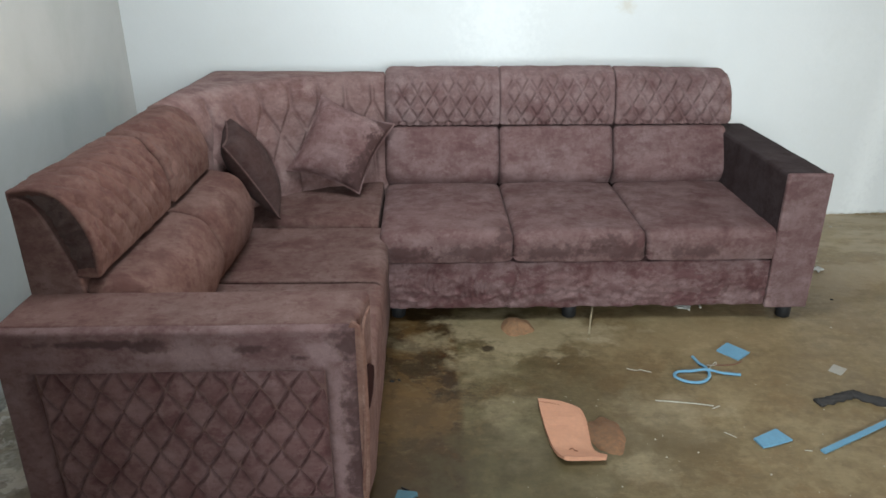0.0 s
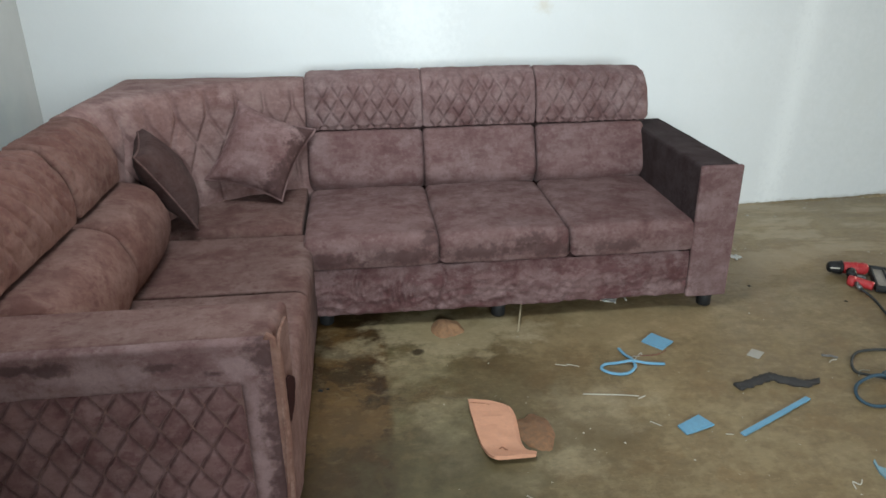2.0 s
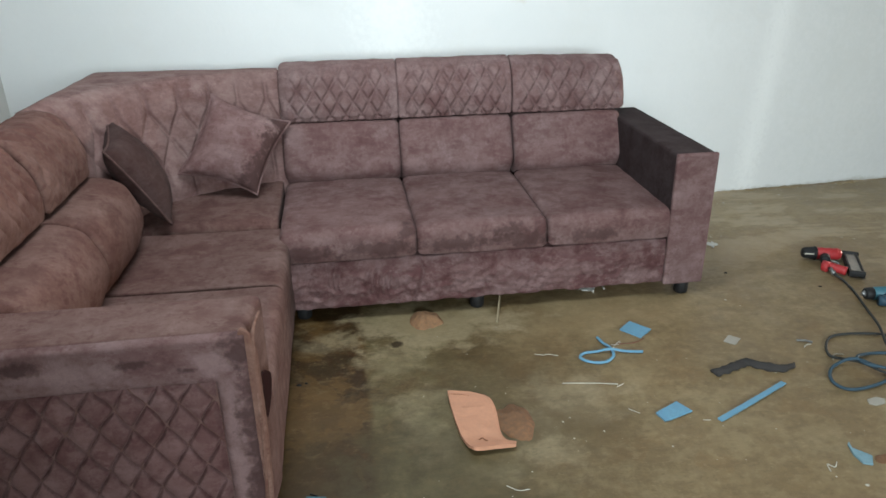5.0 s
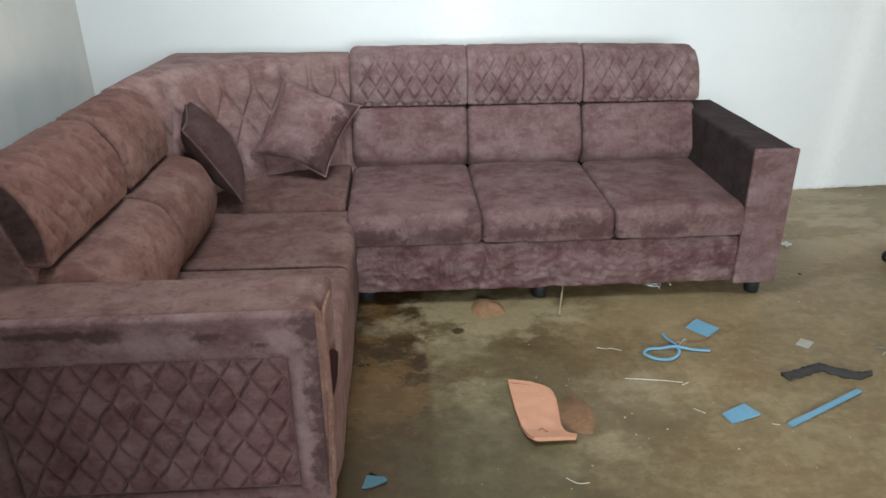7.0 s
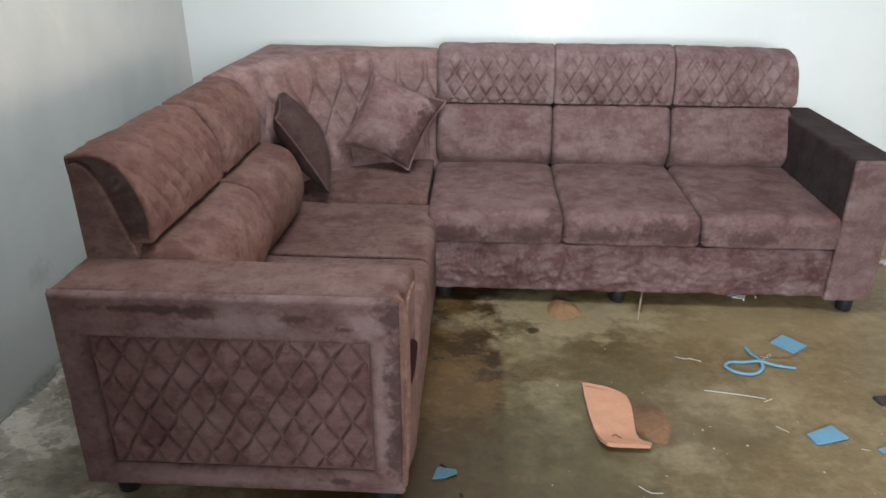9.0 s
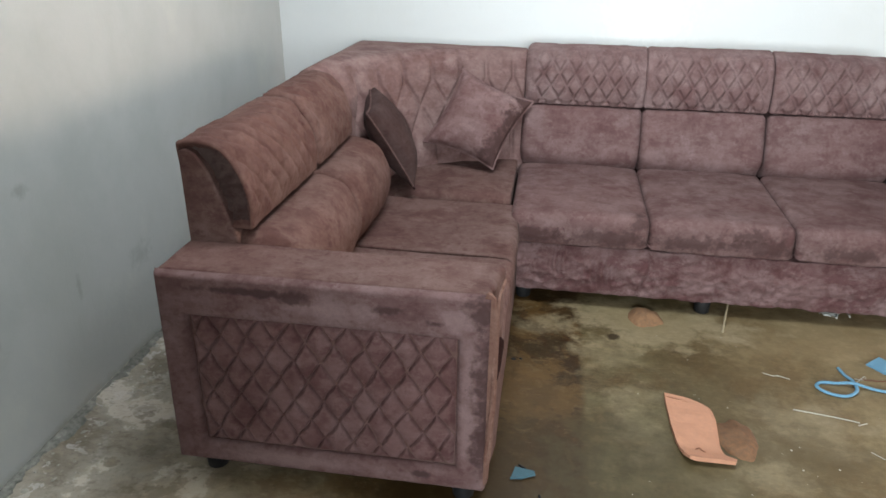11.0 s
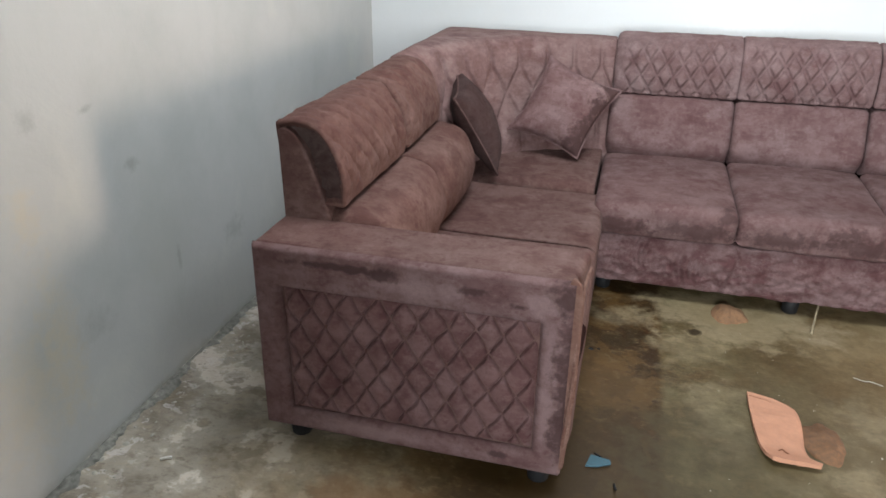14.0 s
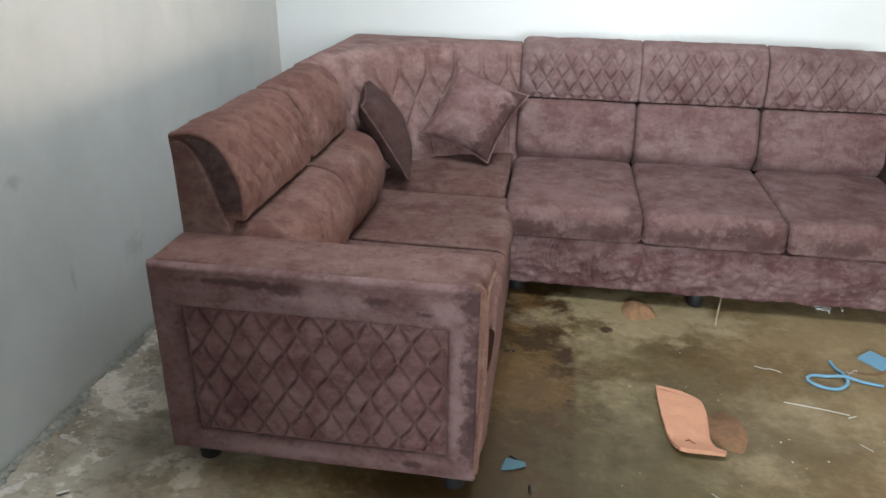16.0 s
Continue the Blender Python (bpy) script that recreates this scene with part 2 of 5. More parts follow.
def plaster(name, tint, grime, stains=(), cloud=0.0):
    m, n, l, p = shader(name)
    vec = coords(n, l)
    big = noise_tex(n, l, vec, 0.9, 4.0, 0.6, 0.3)
    patch = noise_tex(n, l, vec, 3.2, 5.0, 0.65, 0.6)
    fine = noise_tex(n, l, vec, 55.0, 5.0, 0.6)
    scuff = noise_tex(n, l, vec, 7.0, 6.0, 0.7, 1.5)
    c = mixed(n, l, grey(n, l, big, 0.35, 0.65), tuple(v * 0.93 for v in tint), tint)
    c = mixed(n, l, grey(n, l, patch, 0.55, 0.72, 0.0, 0.35), c, tuple(v * k for v, k in zip(tint, (0.90, 0.885, 0.85))))
    c = mixed(n, l, grey(n, l, scuff, 0.70, 0.78, 0.0, grime), c, (0.36, 0.33, 0.29))
    c = mixed(n, l, grey(n, l, fine, 0.35, 0.65, 0.0, 0.10), c, tuple(v * 0.85 for v in tint))
    band = noise_tex(n, l, vec, 1.7, 3.0, 0.5, 0.0, stretch=(1.0, 1.0, 0.10))
    c = mixed(n, l, grey(n, l, band, 0.42, 0.60, 0.0, 0.28), c, tuple(v * k for v, k in zip(tint, (0.90, 0.915, 0.92))))
    # splashes of cement on the lowest hand's width
    sep = n.new("ShaderNodeSeparateXYZ")
    l.new(vec, sep.inputs[0])
    h = maths(n, l, "ADD", sep.outputs[2], maths(n, l, "MULTIPLY", noise_tex(n, l, vec, 11.0, 4.0, 0.7), -0.085))
    c = mixed(n, l, grey(n, l, h, -0.015, -0.045, 0.0, 0.6), c, (0.33, 0.31, 0.26))
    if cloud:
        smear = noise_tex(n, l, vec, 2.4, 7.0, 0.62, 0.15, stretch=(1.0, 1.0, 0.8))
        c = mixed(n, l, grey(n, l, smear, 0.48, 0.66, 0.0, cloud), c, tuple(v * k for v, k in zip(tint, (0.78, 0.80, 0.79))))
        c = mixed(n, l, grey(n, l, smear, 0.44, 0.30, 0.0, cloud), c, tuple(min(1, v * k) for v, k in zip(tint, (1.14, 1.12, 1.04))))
    for centre, radii, k, col in stains:
        c = mixed(n, l, maths(n, l, "MULTIPLY", blot(n, l, vec, centre, radii, 1.1, 30.0, 0.9), min(1.0, k * 1.15)), c, col)
    l.new(c, p.inputs["Base Color"])
    l.new(grey(n, l, patch, 0.3, 0.7, 0.42, 0.62), p.inputs["Roughness"])
    b = maths(n, l, "ADD", maths(n, l, "MULTIPLY", patch, 0.8), maths(n, l, "MULTIPLY", fine, 0.12))
    bump(n, l, p, b, 0.30, 0.010)
    return m


# the pale upright streaks paint light caught on bumps in the plaster
PALE_MARK, TAN = (0.76, 0.775, 0.775), (0.50, 0.42, 0.30)
NORTH_MARKS = [((x, 0.7, z), (a, 1.0, b), k, col) for x, z, a, b, k, col in (
    (2.92, 1.15, 0.06, 0.28, 0.7, PALE_MARK), (2.88, 0.70, 0.05, 0.30, 0.7, PALE_MARK), (2.84, 0.25, 0.06, 0.28, 0.7, PALE_MARK), (1.29, 1.235, 0.035, 0.03, 0.35, TAN),
    (3.45, 0.75, 0.35, 0.60, 0.35, (0.56, 0.585, 0.58)), (2.62, 0.70, 0.16, 0.45, 0.25, (0.60, 0.62, 0.62)), (0.60, 1.10, 0.14, 0.30, 0.5, PALE_MARK))]
WALL = plaster("white_plaster", (0.685, 0.70, 0.705), 0.25, NORTH_MARKS)
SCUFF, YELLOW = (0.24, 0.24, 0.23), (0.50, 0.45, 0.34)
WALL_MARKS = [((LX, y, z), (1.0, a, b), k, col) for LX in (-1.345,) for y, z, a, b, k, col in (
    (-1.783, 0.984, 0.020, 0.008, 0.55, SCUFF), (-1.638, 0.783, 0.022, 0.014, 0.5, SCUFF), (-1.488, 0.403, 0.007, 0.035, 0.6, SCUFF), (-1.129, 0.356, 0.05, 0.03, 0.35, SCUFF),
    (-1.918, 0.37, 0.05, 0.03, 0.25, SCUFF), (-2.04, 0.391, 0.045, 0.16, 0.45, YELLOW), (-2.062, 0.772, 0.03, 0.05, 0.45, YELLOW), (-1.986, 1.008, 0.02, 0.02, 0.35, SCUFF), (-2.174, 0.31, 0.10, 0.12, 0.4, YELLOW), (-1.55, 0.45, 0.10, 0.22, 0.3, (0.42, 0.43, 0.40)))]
# soiled plaster; its tint is also lowered for the weaker light on this wall
WALL_SIDE = plaster("soiled_shaded_plaster", (0.465, 0.48, 0.475), 0.5, WALL_MARKS, 0.5)
# unseen ceiling and walls, kept dark to cut the bounced fill light
CEILING = plaster("ceiling_plaster", (0.40, 0.40, 0.38), 0.2)
WALL_UNSEEN = plaster("unseen_dim_plaster", (0.34, 0.33, 0.31), 0.3)


def cement():
    m, n, l, p = shader("stained_cement")
    vec = coords(n, l)
    big = noise_tex(n, l, vec, 1.3, 5.0, 0.6)
    mid = noise_tex(n, l, vec, 5.0, 8.0, 0.68)
    cloud = noise_tex(n, l, vec, 3.1, 8.0, 0.7, 0.0, stretch=(0.8, 2.0, 1.0))
    fine = noise_tex(n, l, vec, 30.0, 8.0, 0.75)
    c = ramp(n, l, mid, [(0.32, (0.095, 0.074, 0.044)), (0.46, (0.150, 0.124, 0.076)), (0.58, (0.195, 0.172, 0.112)), (0.70, (0.30, 0.28, 0.205))])
    c = mixed(n, l, grey(n, l, big, 0.40, 0.62, 0.0, 0.5), c, (0.165, 0.130, 0.070))
    c = mixed(n, l, grey(n, l, cloud, 0.56, 0.70, 0.0, 0.5), c, (0.30, 0.295, 0.235))
    c = mixed(n, l, grey(n, l, cloud, 0.42, 0.30, 0.0, 0.45), c, (0.095, 0.076, 0.048))
    c = mixed(n, l, grey(n, l, fine, 0.42, 0.62, 0.0, 0.6), c, (0.085, 0.069, 0.040))
    flake = noise_tex(n, l, vec, 4.2, 10.0, 0.62)
    peel = noise_tex(n, l, vec, 7.5, 10.0, 0.60, 0.0, stretch=(1.0, 1.35, 1.0))
    c = mixed(n, l, grey(n, l, flake, 0.55, 0.60, 0.0, 0.30), c, (0.29, 0.275, 0.20))
    c = mixed(n, l, grey(n, l, flake, 0.445, 0.40, 0.0, 0.5), c, (0.135, 0.090, 0.040))
    c = mixed(n, l, grey(n, l, peel, 0.575, 0.63, 0.0, 0.22), c, (0.33, 0.31, 0.235))
    c = mixed(n, l, grey(n, l, peel, 0.400, 0.360, 0.0, 0.35), c, (0.075, 0.056, 0.030))
    # pale grey cement along the walls and under the sofa
    sep = n.new("ShaderNodeSeparateXYZ")
    l.new(vec, sep.inputs[0])
    x, y = sep.outputs[0], sep.outputs[1]
    wob = maths(n, l, "MULTIPLY", maths(n, l, "SUBTRACT", noise_tex(n, l, vec, 4.0, 5.0, 0.7), 0.5), 0.9)
    side = grey(n, l, maths(n, l, "ADD", x, wob), -0.35, -1.05, 0.0, 0.9)
    pale = ramp(n, l, flake, [(0.38, (0.145, 0.134, 0.106)), (0.47, (0.225, 0.218, 0.182)), (0.56, (0.30, 0.295, 0.25)), (0.585, (0.46, 0.45, 0.40))])
    pale = mixed(n, l, grey(n, l, peel, 0.42, 0.40, 0.0, 0.6), pale, (0.135, 0.120, 0.088))
    # whitewash splashed along the wall's foot
    splash = maths(n, l, "MULTIPLY", grey(n, l, maths(n, l, "ADD", x, maths(n, l, "MULTIPLY", wob, 0.25)), -1.12, -1.26), grey(n, l, noise_tex(n, l, vec, 17.0, 6.0, 0.6, 0.4), 0.555, 0.585, 0.0, 0.6))
    pale = mixed(n, l, splash, pale, (0.52, 0.53, 0.52))
    c = mixed(n, l, side, c, pale)
    # green-grey band, and beside it a straight-edged strip: shade multiplied into the colour
    green_band = maths(n, l, "MULTIPLY", grey(n, l, x, 0.305, 0.330), grey(n, l, maths(n, l, "ADD", x, maths(n, l, "MULTIPLY", wob, 0.5)), 0.95, 0.55))
    green_band = maths(n, l, "MULTIPLY", green_band, grey(n, l, noise_tex(n, l, vec, 6.5, 6.0, 0.7), 0.35, 0.6))
    c = mixed(n, l, maths(n, l, "MULTIPLY", green_band, 0.42), c, (0.215, 0.225, 0.160))
    c = mixed(n, l, green_band, c, (1.0, 1.03, 1.0), "MULTIPLY")
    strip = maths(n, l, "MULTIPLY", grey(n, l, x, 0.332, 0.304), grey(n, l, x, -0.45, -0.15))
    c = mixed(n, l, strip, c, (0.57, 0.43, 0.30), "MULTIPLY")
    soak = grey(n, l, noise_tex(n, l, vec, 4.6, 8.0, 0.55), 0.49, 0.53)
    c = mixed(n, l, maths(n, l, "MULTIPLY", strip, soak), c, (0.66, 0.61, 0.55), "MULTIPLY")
    # lobed patches of the dried puddle, with sharp edges
    lobe = noise_tex(n, l, vec, 6.8, 4.0, 0.5, 0.5)
    c = mixed(n, l, maths(n, l, "MULTIPLY", strip, grey(n, l, lobe, 0.530, 0.545, 0.0, 0.45)), c, (0.200, 0.140, 0.062))
    c = mixed(n, l, maths(n, l, "MULTIPLY", strip, grey(n, l, lobe, 0.44, 0.425, 0.0, 0.40)), c, (0.060, 0.052, 0.026))
    speck = noise_tex(n, l, vec, 16.0, 12.0, 0.72, 0.4, stretch=(0.8, 1.25, 1.0))
    c = mixed(n, l, grey(n, l, speck, 0.53, 0.63, 0.0, 0.38), c, (0.30, 0.275, 0.20))
    c = mixed(n, l, grey(n, l, speck, 0.47, 0.38, 0.0, 0.40), c, (0.075, 0.060, 0.038))
    grit = noise_tex(n, l, vec, 48.0, 10.0, 0.75, 0.3, stretch=(0.7, 1.3, 1.0))
    c = mixed(n, l, grey(n, l, grit, 0.56, 0.66, 0.0, 0.45), c, (0.32, 0.30, 0.23))
    c = mixed(n, l, grey(n, l, grit, 0.43, 0.34, 0.0, 0.5), c, (0.070, 0.056, 0.036))
    far = maths(n, l, "MULTIPLY", grey(n, l, y, -0.75, 0.35, 0.0, 0.55), grey(n, l, x, 1.7, 2.1))
    c = mixed(n, l, far, c, (0.31, 0.29, 0.215))
    # worn patches by the back wall, where the top coat has lifted
    lifted = noise_tex(n, l, vec, 2.3, 9.0, 0.62, 0.2, stretch=(0.55, 1.5, 1.0))
    reach = maths(n, l, "MULTIPLY", grey(n, l, y, -0.75, -0.1), grey(n, l, x, 1.8, 2.1))
    c = mixed(n, l, maths(n, l, "MULTIPLY", reach, grey(n, l, lifted, 0.515, 0.56, 0.0, 0.50)), c, (0.38, 0.37, 0.32))
    c = mixed(n, l, maths(n, l, "MULTIPLY", reach, grey(n, l, lifted, 0.46, 0.42, 0.0, 0.45)), c, (0.18, 0.165, 0.125))
    # the trodden middle of the room, worn to one even tone
    even = maths(n, l, "MULTIPLY", grey(n, l, maths(n, l, "ADD", x, maths(n, l, "MULTIPLY", wob, 0.4)), 0.55, 1.0), grey(n, l, y, -0.30, -0.65, 0.0, 0.36))
    c = mixed(n, l, even, c, (0.192, 0.166, 0.115))
    # chalky crusts with sharp edges
    for centre, radii, k in (((0.60, -0.70, 0), (0.32, 0.17, 1), 0.80), ((0.43, -0.93, 0), (0.12, 0.15, 1), 0.40), ((0.20, -0.78, 0), (0.14, 0.07, 1), 0.35), ((0.84, -1.56, 0), (0.15, 0.07, 1), 0.34), ((0.70, -1.65, 0), (0.07, 0.05, 1), 0.30), ((0.90, -1.43, 0), (0.05, 0.09, 1), 0.25), ((0.50, -1.35, 0), (0.10, 0.16, 1), 0.35), ((1.05, -1.30, 0), (0.16, 0.12, 1), 0.30)):
        crust = maths(n, l, "MULTIPLY", blot(n, l, vec, centre, radii, 0.95, 8.0, 0.35), grey(n, l, grit, 0.36, 0.60, 0.62, 1.0))
        c = mixed(n, l, maths(n, l, "MULTIPLY", crust, k), c, (0.50, 0.50, 0.43))
    # ragged earth stains; the dark ones by the arm also paint shade on the floor
    for centre, radii, k, col in (((0.60, -0.66, 0), (0.16, 0.10, 1), 0.5, (0.36, 0.34, 0.26)), ((-0.45, -2.02, 0), (0.22, 0.10, 1), 0.45, (0.17, 0.105, 0.055)), ((0.98, -1.44, 0), (0.22, 0.12, 1), 0.5, (0.105, 0.090, 0.055)), ((0.45, -0.83, 0), (0.025, 0.02, 1), 0.9, (0.05, 0.04, 0.025)), ((2.4, -0.25, 0), (0.5, 0.22, 1), 0.30, (0.21, 0.165, 0.100)), ((1.30, -0.70, 0), (0.55, 0.17, 1), 0.25, (0.30, 0.275, 0.20)), ((0.10, -1.85, 0), (0.34, 0.46, 1), 0.82, (0.070, 0.049, 0.020)), ((0.12, -1.25, 0), (0.16, 0.16, 1), 0.40, (0.235, 0.165, 0.080)), ((0.50, -1.62, 0), (0.26, 0.26, 1), 0.5, (0.115, 0.115, 0.075)), ((-0.20, -2.25, 0), (0.40, 0.22, 1), 0.45, (0.090, 0.066, 0.038)), ((-0.42, -2.08, 0), (0.12, 0.07, 1), 0.5, (0.40, 0.37, 0.28))):
        c = mixed(n, l, maths(n, l, "MULTIPLY", blot(n, l, vec, centre, radii, 0.8, 11.0, 0.3), k), c, col)
    c = mixed(n, l, 1.0, c, (0.98, 0.83, 0.67), "MULTIPLY")
    # multiplied darker over the middle of the floor, fading out to the right
    mid_dark = maths(n, l, "MULTIPLY", grey(n, l, maths(n, l, "ADD", x, maths(n, l, "MULTIPLY", wob, 0.8)), 1.30, 0.75), grey(n, l, x, -0.5, -0.2))
    c = mixed(n, l, mid_dark, c, (0.50, 0.475, 0.415), "MULTIPLY")
    c = mixed(n, l, side, c, (1.24, 1.35, 1.68), "MULTIPLY")
    l.new(c, p.inputs["Base Color"])
    l.new(grey(n, l, maths(n, l, "ADD", mid, maths(n, l, "MULTIPLY", fine, 0.4)), 0.5, 0.95, 0.36, 0.62), p.inputs["Roughness"])
    p.inputs["Specular IOR Level"].default_value = 0.32
    bump(n, l, p, maths(n, l, "ADD", mid, maths(n, l, "MULTIPLY", fine, 0.25)), 0.22, 0.010)
    return m


CEMENT = cement()


# ---- mesh helpers ----
def mesh_of(name, verts, faces, material, smooth=True):
    me = bpy.data.meshes.new(name)
    me.from_pydata([tuple(v) for v in verts], [], faces)
    me.validate()
    bm = bmesh.new()
    bm.from_mesh(me)
    bmesh.ops.recalc_face_normals(bm, faces=bm.faces)
    bm.to_mesh(me)
    bm.free()
    me.materials.append(material)
    if smooth:
        me.polygons.foreach_set("use_smooth", [True] * len(me.polygons))
    return me


def part(name, geo, material, parent, label="", smooth=True, at=(0, 0, 0)):
    """Links one mesh under a thing or a part, its vertices given in the thing's own space."""
    ob = new(name, mesh_of(name, *geo, material, smooth))
    ob.parent = parent
    ob.location = at
    if label:
        tagged(ob, label)
    return ob


def thing(name, at, label, category, group="", kind="", turn=0):
    ob = new(name)
    ob.empty_display_size = 0.1
    ob.matrix_world = pose(*at, 0, 0, turn)
    return tagged(ob, label, category, group, kind)


def solo(name, geo, material, at, label, category, group="", kind="", smooth=True, turn=0):
    ob = new(name, mesh_of(name, *geo, material, smooth))
    ob.matrix_world = pose(*at, 0, 0, turn)
    return tagged(ob, label, category, group, kind)


def box(x0, x1, y0, y1, z0, z1, b=0.0):
    """A box, its edges bevelled by b."""
    bm = bmesh.new()
    bmesh.ops.create_cube(bm, size=1, matrix=Matrix.Translation(((x0 + x1) / 2, (y0 + y1) / 2, (z0 + z1) / 2)) @ Matrix.Diagonal((x1 - x0, y1 - y0, z1 - z0, 1)))
    if b:
        bmesh.ops.bevel(bm, geom=bm.edges[:], offset=b, segments=2, affect="EDGES", profile=0.6)
    return take(bm)


def take(bm):
    bm.verts.index_update()
    out = [v.co.copy() for v in bm.verts], [[v.index for v in f.verts] for f in bm.faces]
    bm.free()
    return out


def join(*geos):
    verts, faces = [], []
    for v, f in geos:
        k = len(verts)
        verts += list(v)
        faces += [[i + k for i in q] for q in f]
    return verts, faces


def moved(geo, m):
    return [m @ Vector(v) for v in geo[0]], geo[1]


def disc_post(r0, r1, z0, z1, n=20, b=0.004):
    """An upright round post with softened rims."""
    rings = [(0, z0), (r0 - b, z0), (r0, z0 + b), (r1, z1 - b), (r1 - b, z1), (0, z1)]
    verts, faces = [], []
    for r, z in rings:
        verts += [Vector((max(r, 1e-4) * math.cos(2 * math.pi * i / n), max(r, 1e-4) * math.sin(2 * math.pi * i / n), z)) for i in range(n)]
    for k in range(len(rings) - 1):
        faces += [[k * n + i, k * n + (i + 1) % n, (k + 1) * n + (i + 1) % n, (k + 1) * n + i] for i in range(n)]
    return verts, faces


def rod(points, r, n=8, r_end=None, flat=1.0):
    """A bent rod through the points; flat squeezes it across its height."""
    pts = [Vector(p) for p in points]
    verts, faces = [], []
    for k, p in enumerate(pts):
        d = (pts[min(k + 1, len(pts) - 1)] - pts[max(k - 1, 0)]).normalized()
        side = d.cross(Vector((0, 0, 1)))
        side = side.normalized() if side.length > 1e-4 else Vector((1, 0, 0))
        up = side.cross(d)
        rr = r if r_end is None else r + (r_end - r) * k / (len(pts) - 1)
        verts += [p + side * rr * math.cos(2 * math.pi * i / n) + up * rr * flat * math.sin(2 * math.pi * i / n) for i in range(n)]
    for k in range(len(pts) - 1):
        faces += [[k * n + i, k * n + (i + 1) % n, (k + 1) * n + (i + 1) % n, (k + 1) * n + i] for i in range(n)]
    faces += [list(range(n)), list(range((len(pts) - 1) * n, len(pts) * n))]
    return verts, faces


def spline(points, per=8):
    """A smooth line through the points."""
    p = [Vector(q) for q in points]
    p = [2 * p[0] - p[1], *p, 2 * p[-1] - p[-2]]
    out = []
    for a, b, c, d in zip(p, p[1:], p[2:], p[3:]):
        for i in range(per):
            t = i / per
            out.append(0.5 * (2 * b + (c - a) * t + (2 * a - 5 * b + 4 * c - d) * t * t + (3 * b - 3 * c + d - a) * t ** 3))
    return out + [p[-2]]


def slab(outline, thick, lift=lambda x, y: 0.0, drop=0.0):
    """A sheet of that outline and thickness, laid over a height."""
    n = len(outline)
    top = [Vector((x, y, drop + thick + lift(x, y))) for x, y in outline]
    low = [Vector((x, y, drop + lift(x, y))) for x, y in outline]
    return top + low, [list(range(n)), list(range(2 * n - 1, n - 1, -1))] + [[i, i + n, (i + 1) % n + n, (i + 1) % n] for i in range(n)]


def resampled(loop, step):
    """A closed line of points about step apart, with the way along it."""
    pts = np.array(loop + [loop[0]], float)
    seg = np.hypot(*np.diff(pts, axis=0).T)
    arc = np.concatenate([[0], np.cumsum(seg)])
    n = max(8, int(arc[-1] / step))
    at = np.linspace(0, arc[-1], n, endpoint=False)
    out = np.stack([np.interp(at, arc, pts[:, 0]), np.interp(at, arc, pts[:, 1])], 1)
    return out, at


def rounded(loop, r, n=6):
    """A closed polygon with its corners rounded; r: one radius, or one a corner."""
    out = []
    m = len(loop)
    for i in range(m):
        p, q, s = (np.array(loop[j % m], float) for j in (i - 1, i, i + 1))
        ri = r[i] if isinstance(r, (list, tuple)) else r
        a, b = (p - q), (s - q)
        la, lb = np.hypot(*a), np.hypot(*b)
        k = min(ri, la * 0.48, lb * 0.48)
        if k < 1e-4:
            out.append(tuple(q))
            continue
        a, b = q + a / la * k, q + b / lb * k
        for j in range(n + 1):
            t = j / n
            out.append(tuple((1 - t) ** 2 * a + 2 * t * (1 - t) * q + t * t * b))
    return out


